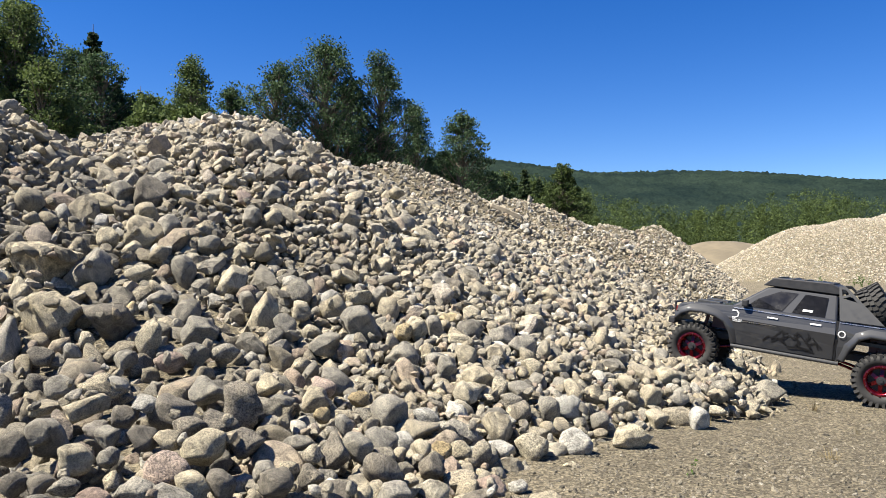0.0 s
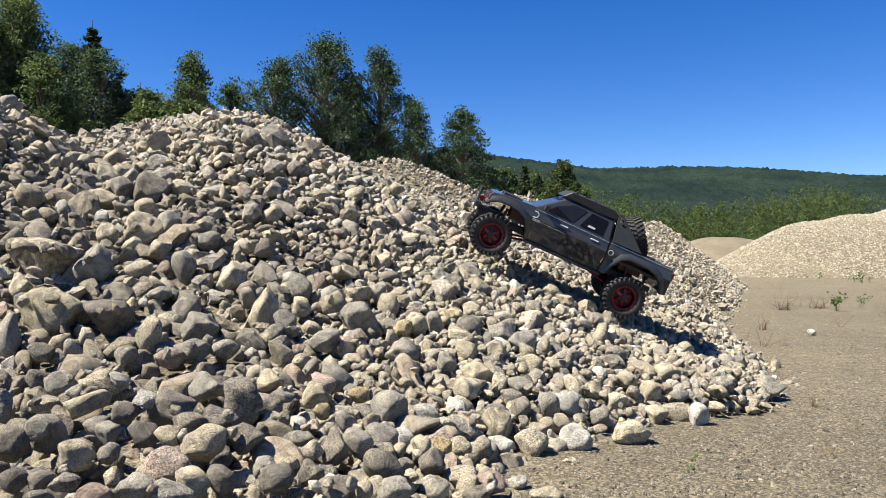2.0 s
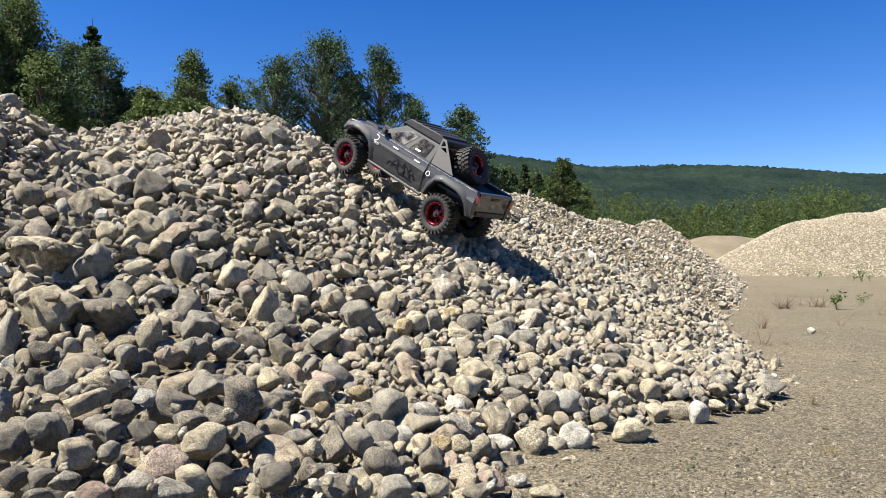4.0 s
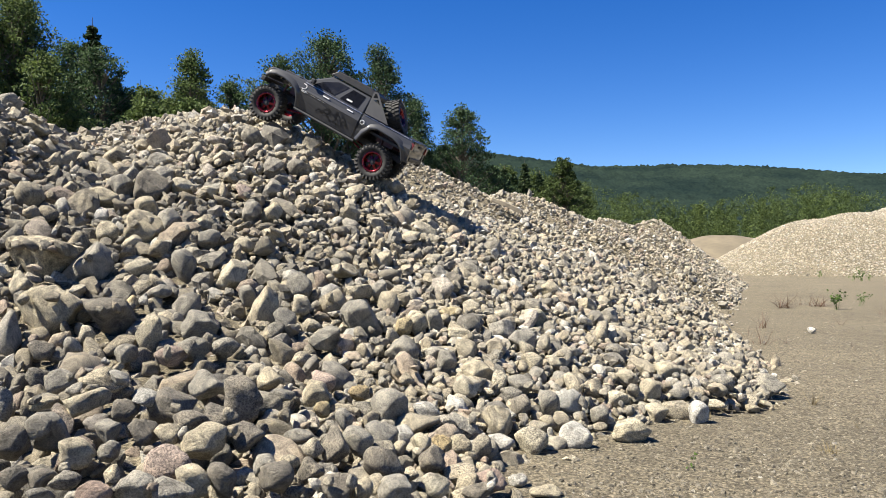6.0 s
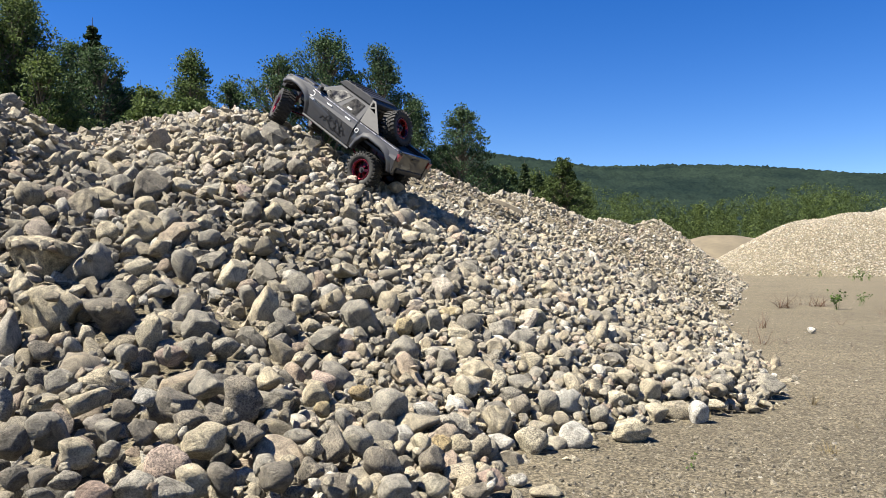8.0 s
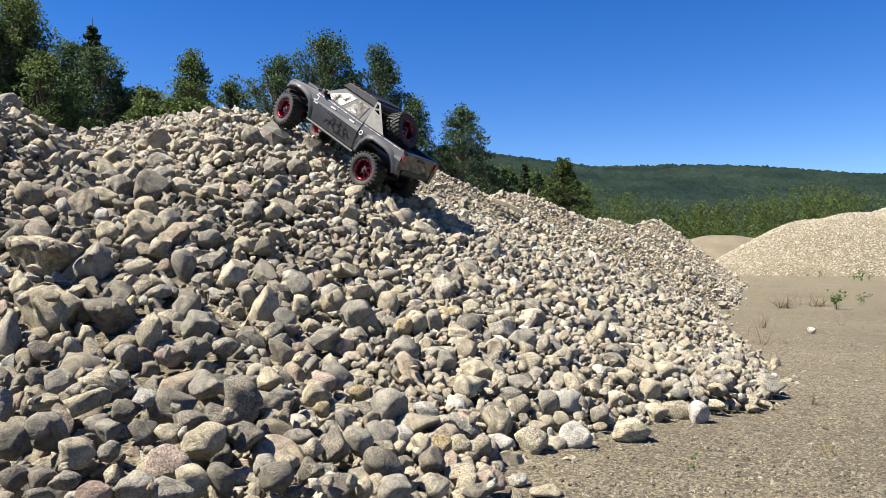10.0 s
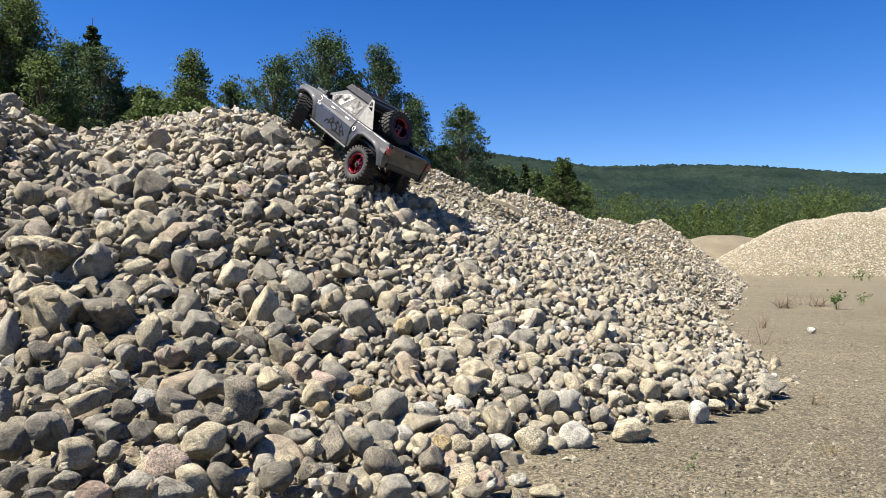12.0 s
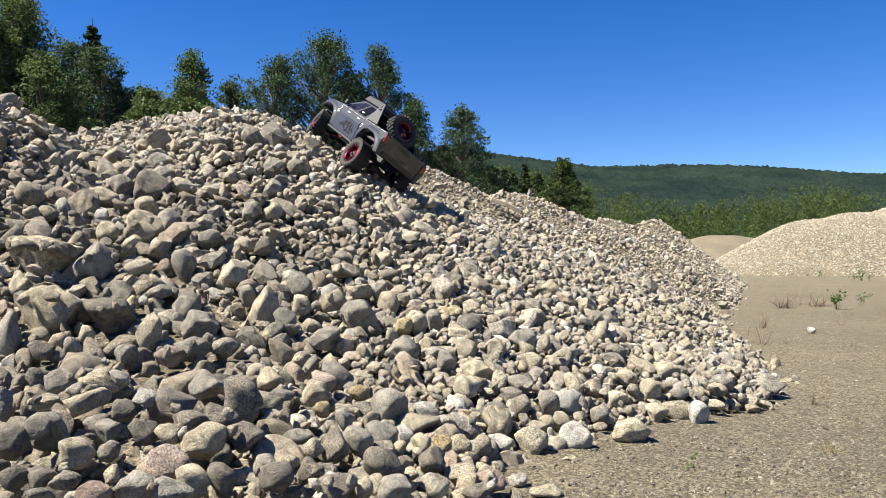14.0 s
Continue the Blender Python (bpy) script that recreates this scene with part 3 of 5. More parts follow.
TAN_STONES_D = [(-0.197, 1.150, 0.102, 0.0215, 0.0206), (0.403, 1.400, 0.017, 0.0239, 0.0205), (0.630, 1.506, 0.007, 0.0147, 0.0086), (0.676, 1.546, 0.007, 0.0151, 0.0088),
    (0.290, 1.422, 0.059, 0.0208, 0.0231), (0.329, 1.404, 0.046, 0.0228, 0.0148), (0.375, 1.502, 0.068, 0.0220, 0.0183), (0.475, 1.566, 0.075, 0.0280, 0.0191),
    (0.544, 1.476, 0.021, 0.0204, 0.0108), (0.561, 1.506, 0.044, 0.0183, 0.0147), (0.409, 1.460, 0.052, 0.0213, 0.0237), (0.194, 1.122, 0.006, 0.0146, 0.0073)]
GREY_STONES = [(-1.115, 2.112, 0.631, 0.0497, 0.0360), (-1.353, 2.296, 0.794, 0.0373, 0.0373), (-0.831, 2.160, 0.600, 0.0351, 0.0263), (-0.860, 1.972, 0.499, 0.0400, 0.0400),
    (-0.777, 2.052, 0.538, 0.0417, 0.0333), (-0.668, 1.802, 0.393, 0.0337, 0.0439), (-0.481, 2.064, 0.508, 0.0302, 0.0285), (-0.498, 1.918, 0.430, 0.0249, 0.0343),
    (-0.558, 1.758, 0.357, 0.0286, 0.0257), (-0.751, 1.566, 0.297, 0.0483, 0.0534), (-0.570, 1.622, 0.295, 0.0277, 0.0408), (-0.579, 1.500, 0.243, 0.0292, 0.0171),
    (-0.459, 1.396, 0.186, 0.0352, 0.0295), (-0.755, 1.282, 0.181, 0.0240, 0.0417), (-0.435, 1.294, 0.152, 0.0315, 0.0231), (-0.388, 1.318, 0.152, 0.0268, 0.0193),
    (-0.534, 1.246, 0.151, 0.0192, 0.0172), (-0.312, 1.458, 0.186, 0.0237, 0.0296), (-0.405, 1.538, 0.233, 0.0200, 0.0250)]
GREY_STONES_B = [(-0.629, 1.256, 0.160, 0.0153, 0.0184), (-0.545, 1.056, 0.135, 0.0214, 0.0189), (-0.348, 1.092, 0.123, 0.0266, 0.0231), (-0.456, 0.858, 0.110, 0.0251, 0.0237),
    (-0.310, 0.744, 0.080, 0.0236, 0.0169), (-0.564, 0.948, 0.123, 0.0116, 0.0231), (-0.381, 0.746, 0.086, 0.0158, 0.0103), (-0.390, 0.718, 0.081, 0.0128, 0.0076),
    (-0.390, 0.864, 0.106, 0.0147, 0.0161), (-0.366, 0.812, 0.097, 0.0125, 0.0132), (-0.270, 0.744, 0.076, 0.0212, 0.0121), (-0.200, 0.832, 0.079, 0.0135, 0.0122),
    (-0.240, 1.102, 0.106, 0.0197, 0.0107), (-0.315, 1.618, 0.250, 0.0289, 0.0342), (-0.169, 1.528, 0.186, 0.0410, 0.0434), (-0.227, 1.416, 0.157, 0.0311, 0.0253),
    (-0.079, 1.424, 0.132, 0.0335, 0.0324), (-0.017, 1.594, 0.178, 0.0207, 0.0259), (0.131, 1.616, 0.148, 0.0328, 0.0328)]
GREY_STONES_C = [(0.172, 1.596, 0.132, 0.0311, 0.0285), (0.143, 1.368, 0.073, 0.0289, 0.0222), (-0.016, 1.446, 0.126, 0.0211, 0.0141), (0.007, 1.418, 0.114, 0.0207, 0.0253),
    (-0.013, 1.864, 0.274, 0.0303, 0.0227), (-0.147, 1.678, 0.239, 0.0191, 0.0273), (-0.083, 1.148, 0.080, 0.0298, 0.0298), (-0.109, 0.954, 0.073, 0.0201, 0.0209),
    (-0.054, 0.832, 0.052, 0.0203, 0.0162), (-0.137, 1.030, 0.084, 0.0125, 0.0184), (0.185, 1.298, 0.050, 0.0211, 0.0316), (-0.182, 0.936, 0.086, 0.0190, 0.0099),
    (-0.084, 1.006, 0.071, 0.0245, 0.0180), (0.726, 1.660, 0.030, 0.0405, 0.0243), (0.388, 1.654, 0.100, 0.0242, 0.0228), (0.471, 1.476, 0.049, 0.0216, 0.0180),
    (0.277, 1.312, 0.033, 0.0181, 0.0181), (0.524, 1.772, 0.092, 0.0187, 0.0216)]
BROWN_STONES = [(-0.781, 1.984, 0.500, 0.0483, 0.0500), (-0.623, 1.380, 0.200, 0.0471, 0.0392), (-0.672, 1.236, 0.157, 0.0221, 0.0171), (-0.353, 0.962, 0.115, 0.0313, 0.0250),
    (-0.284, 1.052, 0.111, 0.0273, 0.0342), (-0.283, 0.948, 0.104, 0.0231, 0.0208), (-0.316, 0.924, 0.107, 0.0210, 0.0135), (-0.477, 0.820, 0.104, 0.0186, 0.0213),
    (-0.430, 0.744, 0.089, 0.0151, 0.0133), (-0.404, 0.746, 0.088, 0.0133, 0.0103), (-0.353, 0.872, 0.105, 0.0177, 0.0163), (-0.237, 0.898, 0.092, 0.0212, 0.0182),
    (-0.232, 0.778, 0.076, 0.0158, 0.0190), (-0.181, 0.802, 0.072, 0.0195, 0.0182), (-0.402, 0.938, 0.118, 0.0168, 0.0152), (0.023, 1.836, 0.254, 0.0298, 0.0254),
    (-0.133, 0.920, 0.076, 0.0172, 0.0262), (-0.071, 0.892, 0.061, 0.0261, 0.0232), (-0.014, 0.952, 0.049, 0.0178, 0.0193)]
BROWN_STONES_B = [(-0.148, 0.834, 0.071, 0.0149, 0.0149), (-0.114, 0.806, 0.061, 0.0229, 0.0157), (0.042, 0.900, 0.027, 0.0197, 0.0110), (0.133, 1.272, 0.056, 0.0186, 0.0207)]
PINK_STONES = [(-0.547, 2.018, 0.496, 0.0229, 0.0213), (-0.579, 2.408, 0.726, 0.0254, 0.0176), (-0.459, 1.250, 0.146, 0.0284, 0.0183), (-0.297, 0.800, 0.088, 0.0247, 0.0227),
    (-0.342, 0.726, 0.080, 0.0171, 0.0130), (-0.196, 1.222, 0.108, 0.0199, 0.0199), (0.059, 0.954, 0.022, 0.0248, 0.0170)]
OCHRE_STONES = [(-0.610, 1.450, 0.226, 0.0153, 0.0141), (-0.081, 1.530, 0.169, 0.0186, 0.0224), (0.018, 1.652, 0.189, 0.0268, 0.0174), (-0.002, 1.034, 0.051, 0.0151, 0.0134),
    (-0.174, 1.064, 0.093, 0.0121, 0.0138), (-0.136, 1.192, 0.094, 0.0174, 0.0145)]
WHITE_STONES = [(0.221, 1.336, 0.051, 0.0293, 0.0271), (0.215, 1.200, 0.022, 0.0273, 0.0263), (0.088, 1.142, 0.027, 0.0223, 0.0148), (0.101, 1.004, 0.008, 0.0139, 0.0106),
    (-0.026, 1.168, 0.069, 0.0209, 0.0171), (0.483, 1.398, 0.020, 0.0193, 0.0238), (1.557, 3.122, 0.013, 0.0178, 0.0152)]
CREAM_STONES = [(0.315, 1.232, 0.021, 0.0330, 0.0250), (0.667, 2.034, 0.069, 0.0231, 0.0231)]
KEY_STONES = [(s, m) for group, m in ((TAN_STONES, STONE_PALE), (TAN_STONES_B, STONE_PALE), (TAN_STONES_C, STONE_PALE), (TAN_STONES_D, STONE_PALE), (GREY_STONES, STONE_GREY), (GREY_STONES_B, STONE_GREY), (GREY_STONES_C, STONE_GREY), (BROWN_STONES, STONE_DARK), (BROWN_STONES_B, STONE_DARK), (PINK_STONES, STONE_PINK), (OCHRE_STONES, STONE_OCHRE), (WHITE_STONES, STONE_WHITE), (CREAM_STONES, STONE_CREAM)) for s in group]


LOOKS = {"darker stone piece": "darker stone of mixed tone", "pale stone": "tan worn stone", "grey stone": "grey speckled stone", "dark stone": "dark grey-brown stone", "pink granite stone": "pinkish granite stone", "ochre stone": "yellow ochre stone",
         "white stone": "white mottled quartz stone", "cream stone": "smooth cream stone"}


def heap_normal(x, y):
    e = 0.03
    n = np.stack([heap_height(x - e, y) - heap_height(x + e, y), heap_height(x, y - e) - heap_height(x, y + e), np.full(np.shape(x), 2 * e)], axis=-1)
    return n / np.linalg.norm(n, axis=-1, keepdims=True)


def build_heap():
    xs, ys = np.arange(GX0, GX1, GRID), np.arange(GY0, GY1, GRID)
    gx, gy = np.meshgrid(xs, ys)
    top = np.maximum(heap_height(gx, gy) - 0.02 - 0.03 * np.clip((0.1 - gx) / 0.5, 0, 1) * np.clip(2.4 - gy, 0, 1), -0.004)
    heap = new("stone_heap", sheet("bed", lambda a, b: heap_height(a, b) - 0.035, -6, 6, -0.5, 13, 0.1, GROUND))
    tagged(heap, "large heap of pale grey and beige rounded cobbles", "stone heap")
    low = scatter([(40000, 0.6, 0.25)], 0.9, 31)
    r = np.random.default_rng(8)
    low = [low[i] for i in r.permutation(len(low)) if low[i][1] < 4.0]
    n_key = len(KEY_STONES)
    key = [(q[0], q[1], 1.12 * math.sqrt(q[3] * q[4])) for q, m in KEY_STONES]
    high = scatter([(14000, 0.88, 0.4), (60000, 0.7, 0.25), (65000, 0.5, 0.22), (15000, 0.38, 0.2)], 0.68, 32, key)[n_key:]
    high = [high[i] for i in r.permutation(len(high))]
    a = settle(low, top, 0.55)
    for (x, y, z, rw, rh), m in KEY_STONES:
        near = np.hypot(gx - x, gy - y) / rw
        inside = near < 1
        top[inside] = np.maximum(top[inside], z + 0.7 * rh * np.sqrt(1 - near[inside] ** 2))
    b = settle(high, top, 0.42)
    total = len(b)
    radii = np.array([q[2] for q in high])
    nrm = heap_normal(b[:, 0], b[:, 1])
    dist = np.hypot(b[:, 0], b[:, 1])
    single = set(np.argsort(dist)[:300 - n_key].tolist())
    rest = np.array([i not in single for i in range(total)])
    # towards the left foot more of the stones take the darker tones
    darker = r.uniform(size=total) < np.clip((-0.05 - b[:, 0]) / 0.4, 0, 0.85) * (b[:, 1] < 2.0)
    for keep, lv, sd in ((rest & darker & (dist < 1.4), 3, 46), (rest & darker & (dist >= 1.4), 2, 47)):
        ob = new("cobbles", many_stones("cobbles", b[keep], radii[keep], lv, STONE_DARKER, seed=sd, normals=nrm[keep]))
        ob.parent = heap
        tagged(ob, "darker cobbles", kind="stuff")
    rest = rest & ~darker
    for pts, rad, lv, nn, sd in ((a, np.array([q[2] for q in low]), 1, None, 41),
                                 (b[rest & (dist < 1.4)], radii[rest & (dist < 1.4)], 3, nrm[rest & (dist < 1.4)], 42),
                                 (b[rest & (dist >= 1.4) & (dist < 2.4)], radii[rest & (dist >= 1.4) & (dist < 2.4)], 2, nrm[rest & (dist >= 1.4) & (dist < 2.4)], 43),
                                 (b[rest & (dist >= 2.4)], radii[rest & (dist >= 2.4)], 1, nrm[rest & (dist >= 2.4)], 45)):
        ob = new("cobbles", many_stones("cobbles", pts, rad, lv, STONE, seed=sd, normals=nn))
        ob.parent = heap
        tagged(ob, kind="stuff")
    # the flanks and the back of the heap
    fx, fy = r.uniform(-5.6, 5.6, 120000), r.uniform(-0.4, 12.5, 120000)
    fz = heap_height(fx, fy)
    keep = (fz > 0.01) & (~in_sight(fx, fy) | (fy > 9.9)) & (np.hypot(fx, fy) > 0.6)
    flank = np.stack([fx, fy, fz - 0.022], axis=1)[keep][:45000]
    ob = new("cobbles", many_stones("cobbles", flank, 0.021 * np.clip(r.lognormal(0, 0.35, len(flank)), 0.5, 2), 1, STONE, seed=48, normals=heap_normal(flank[:, 0], flank[:, 1])))
    ob.parent = heap
    tagged(ob, kind="stuff")
    meshes = {}

    def stone(material, m, level=3):
        shapes, f = SHAPES[level]
        kind = int(r.integers(0, len(shapes)))
        if (kind, level, material.name) not in meshes:
            meshes[kind, level, material.name] = mesh_from("stone", shapes[kind], f, material, True)
        ob = tagged(new("stone", meshes[kind, level, material.name]), LOOKS.get(material.name, ""))
        ob.parent = heap
        ob.matrix_basis = m

    q = turns(total, r, nrm)
    for i in sorted(single):
        size = radii[i] * np.array((r.uniform(0.95, 1.45), r.uniform(0.8, 1.1), r.uniform(0.65, 1.0)))
        stone(STONE_ONE_DARKER if darker[i] else STONE_ONE, Matrix.Translation(b[i]) @ Matrix(q[i].tolist()).to_4x4() @ Matrix.Diagonal((*size, 1)))
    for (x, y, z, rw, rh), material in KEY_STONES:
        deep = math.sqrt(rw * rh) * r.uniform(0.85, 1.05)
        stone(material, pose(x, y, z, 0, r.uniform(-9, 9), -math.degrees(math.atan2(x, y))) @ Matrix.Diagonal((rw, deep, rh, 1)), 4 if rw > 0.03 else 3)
    return heap


heap = build_heap()


# ---- pebbles and plants on the ground ----
def build_pebbles():
    r = np.random.default_rng(61)
    y = 0.8 + 5 * r.uniform(size=24000) ** 1.9
    x = r.uniform(0, 1, 24000) * (0.63 * y + 0.2)
    keep = heap_height(x, y) < 0.02
    x, y = x[keep], y[keep]
    rad = np.clip(r.lognormal(math.log(0.0016), 0.45, len(x)), 0.0008, 0.006)
    p = np.stack([x, y, ground_height(x, y) - rad * 0.1], axis=1)
    tagged(new("pebbles", many_stones("pebbles", p, rad, 1, PEBBLE, seed=62)), "loose small pebbles strewn over the sandy ground", "pebbles", kind="stuff")


build_pebbles()


def tuft(name, x, y, blades, height, spread, material, label, seed, leaves=0):
    """Stalks fanning out of one root, each a narrow bent strip, with small leaves where it has any."""
    r = np.random.default_rng(seed)
    v, f, tips = [], [], []
    for k in range(blades):
        a, lean = r.uniform(0, 6.283), r.uniform(0.1, 1.3) * spread
        h, w = height * r.uniform(0.3, 1.0), height * r.uniform(0.008, 0.018)
        root = np.array((r.normal() * spread * 0.14, r.normal() * spread * 0.14, 0))
        side = np.array((-math.sin(a), math.cos(a), 0)) * w
        out = np.array((math.cos(a), math.sin(a), 0))
        base = len(v)
        crook = r.normal(size=(4, 3)) * height * 0.05
        for i, t in enumerate((0, 0.35, 0.7, 1.0)):
            c = root + out * lean * t + np.array((0, 0, h * t ** 0.9)) + crook[i] * t
            v += [c - side * (1.05 - t), c + side * (1.05 - t)]
            if i > 1:
                tips.append(tuple(c))
        f += [(base + 2 * i, base + 2 * i + 1, base + 2 * i + 3, base + 2 * i + 2) for i in range(3)]
    v, f = np.array(v), np.array(f)
    if leaves:
        lv, lf = leaf_cloud(tips, np.full(len(tips), height * 0.08), leaves, height * 0.07, r)
        v, f = np.concatenate([v, lv]), np.concatenate([f, lf + len(v)])
    ob = new(name, mesh_from(name, v, f, material))
    ob.location = (x, y, -0.002)
    return tagged(ob, label, "plant", group="plants on the pit floor")


STRAW = foliage_material("dry straw", (0.107, 0.082, 0.0492), (0.213, 0.172, 0.0984), 4.0)
RUST = foliage_material("reddish stalk", (0.055, 0.034, 0.028), (0.12, 0.075, 0.055), 4.0)
GREEN = foliage_material("green weed", (0.041, 0.0738, 0.0164), (0.082, 0.139, 0.0328), 4.0)


def on_floor(u, v):
    d = 400.6 / (v - 462.0)
    return at(u, d), d


def grow_weeds():
    k = 70
    dry, red, leafy, thin = "small tuft of dry grass", "bushy dry reddish weed", "leafy green weed", "thin dry weed"
    for u, v, n, h, w, m, text in ((1468, 806, 70, 0.032, 0.03, STRAW, dry), (1225, 836, 3, 0.034, 0.012, GREEN, "small green weed sprout"),
                                   (1385, 545, 46, 0.13, 0.19, RUST, red), (1448, 543, 50, 0.11, 0.22, RUST, red), (1478, 548, 10, 0.13, 0.05, GREEN, leafy),
                                   (1521, 541, 7, 0.1, 0.05, GREEN, leafy), (1345, 612, 12, 0.09, 0.09, RUST, thin), (1350, 580, 16, 0.1, 0.1, RUST, thin),
                                   (1328, 598, 8, 0.07, 0.06, RUST, thin), (1388, 612, 6, 0.05, 0.02, RUST, thin), (1437, 715, 26, 0.04, 0.026, STRAW, dry),
                                   (1515, 755, 20, 0.02, 0.016, STRAW, dry), (1512, 620, 7, 0.06, 0.04, RUST, thin), (1482, 575, 12, 0.07, 0.09, RUST, thin),
                                   (1290, 555, 18, 0.06, 0.06, STRAW, dry), (1560, 557, 10, 0.05, 0.06, RUST, thin), (1345, 865, 14, 0.014, 0.012, STRAW, dry),
                                   (1450, 491, 8, 0.14, 0.08, GREEN, leafy), (1524, 498, 8, 0.2, 0.08, GREEN, leafy), (1508, 498, 8, 0.12, 0.08, GREEN, leafy),
                                   (1537, 497, 6, 0.14, 0.08, GREEN, leafy), (1398, 491, 6, 0.1, 0.06, RUST, thin), (1340, 486, 6, 0.12, 0.06, RUST, thin),
                                   (1255, 742, 16, 0.03, 0.02, STRAW, dry), (1415, 540, 14, 0.08, 0.14, RUST, thin)):
        x, y = on_floor(u, v)
        k += 1
        tuft("weed", x, y, n, h, w, m, text + " on the sandy ground", k, 5 if m == GREEN else 0)


grow_weeds()


WOOD = plain_material("weathered board", (0.2, 0.172, 0.125), 0.9, wear=0.4, scale=35, relief=0.004)


def build_board(a, b):
    """A weathered board half sunk among the stones, split at one end."""
    a, b = Vector(a), Vector(b)
    length = (b - a).length
    bm = bmesh.new()
    rings = []
    for t, w, h, lift in ((0, 0.5, 0.4, 0), (0.06, 0.9, 0.9, 0), (0.4, 1.0, 1.0, 0.004), (0.8, 0.95, 1.0, 0.002), (0.94, 0.85, 0.8, 0), (1.0, 0.3, 0.5, -0.003)):
        rings.append([bm.verts.new((length * t, 0.03 * w * sy, 0.011 * h * sz + lift)) for sy, sz in ((-1, -1), (1, -1), (1, 0.7), (0.8, 1), (-0.8, 1), (-1, 0.7))])
    for p, q in zip(rings, rings[1:]):
        for k in range(6):
            bm.faces.new((p[k], p[(k + 1) % 6], q[(k + 1) % 6], q[k]))
    bm.faces.new(rings[0]), bm.faces.new(rings[-1][::-1])
    bmesh.ops.recalc_face_normals(bm, faces=bm.faces)
    me = bpy.data.meshes.new("board")
    bm.to_mesh(me)
    bm.free()
    me.materials.append(WOOD)
    board = tagged(new("wooden_board", me), "weathered grey-brown board lying among the cobbles", "board")
    board.matrix_basis = Matrix.Translation(a) @ (b - a).to_track_quat('X', 'Z').to_matrix().to_4x4()
    return board


build_board((0.24, 3.726, 0.621), (0.402, 3.694, 0.548))


def build_loose_stone():
    shapes, f = SHAPES[3]
    me = mesh_from("loose_stone", shapes[5] * (0.027, 0.022, 0.019), f, STONE_PALE, True)
    return tagged(new("loose_stone", me), "pale cream cobble knocked loose on the heap", "stone")


loose_stone = build_loose_stone()


# ---- model truck ----
PAINT = plain_material("dark grey metallic paint", (0.023, 0.0243, 0.028), 0.6, 0, 0.7, 0.06, 30, vary=0.03)
PAINT.node_tree.nodes["Principled BSDF"].inputs["Specular IOR Level"].default_value = 0.25
BLACK = plain_material("matt black plastic", (0.0131, 0.0131, 0.0148), 0.55, 0, 0, 0.3, 120)
PANEL = plain_material("grey sheet panel", (0.021, 0.022, 0.0245), 0.55, 0, 0, 0.15, 80)
RUBBER = plain_material("dusty tyre rubber", (0.0145, 0.014, 0.0135), 0.8, 0, 0, 0.5, 70, 0.001)
RED = plain_material("red anodised metal", (0.13, 0.004, 0.011), 0.26, 0.85, 0.3, 0.15, 80)
DARK_RED = plain_material("dark red plastic", (0.045, 0.006, 0.008), 0.5, 0, 0, 0.25, 60)
# used only for the highlight lines drawn on the bodywork
SILVER = plain_material("silver highlight", (0.55, 0.55, 0.56), 0.3, 0.9, 0, 0.15, 90)
WHITE = plain_material("white decal", (0.75, 0.75, 0.75), 0.45, 0, 0, 0.05, 60)
DECAL = plain_material("black decal", (0.018, 0.018, 0.02), 0.5, 0, 0, 0.2, 60)
LAMP_RED = plain_material("red lamp plastic", (0.14, 0.012, 0.012), 0.3, 0, 0.3, 0.1, 60)
GLASS = plain_material("smoked window", (0.012, 0.012, 0.013), 0.2, 0, 0, 0.05, 40)
GLASS.node_tree.nodes["Principled BSDF"].inputs["Specular IOR Level"].default_value = 0.4

TYRE_R = 0.058
AXLE_F, AXLE_R, TRACK = 0.207, -0.197, 0.084


def side_y(z):
    """Half width of the bodywork at height z: tucked under, fullest at the crease, leaning in above."""
    return float(np.interp(z, (0.02, 0.06, 0.086, 0.1, 0.118), (0.088, 0.0965, 0.1, 0.0975, 0.0935)))


def box(bm, x0, x1, y0, y1, z0, z1, bevel=0.0):
    m = pose((x0 + x1) / 2, (y0 + y1) / 2, (z0 + z1) / 2) @ Matrix.Diagonal((x1 - x0, y1 - y0, z1 - z0, 1))
    made = bmesh.ops.create_cube(bm, size=1.0, matrix=m)["verts"]
    if bevel:
        edges = list({e for v in made for e in v.link_edges})
        bmesh.ops.bevel(bm, geom=edges, offset=bevel, segments=2, profile=0.6, affect='EDGES')
    return bm


def rod(bm, a, b, r0, r1=None, seg=12):
    a, b = Vector(a), Vector(b)
    m = Matrix.Translation((a + b) / 2) @ (b - a).to_track_quat('Z', 'Y').to_matrix().to_4x4()
    bmesh.ops.create_cone(bm, cap_ends=True, segments=seg, radius1=r0, radius2=r0 if r1 is None else r1, depth=(b - a).length, matrix=m)
    return bm


def slab(bm, outline, y0, y1):
    """An outline in the x-z plane, drawn out from y0 to y1."""
    a = [bm.verts.new((x, y0, z)) for x, z in outline]
    b = [bm.verts.new((x, y1, z)) for x, z in outline]
    bm.faces.new(a), bm.faces.new(b[::-1])
    for i in range(len(a)):
        j = (i + 1) % len(a)
        bm.faces.new((a[i], b[i], b[j], a[j]))
    return bm


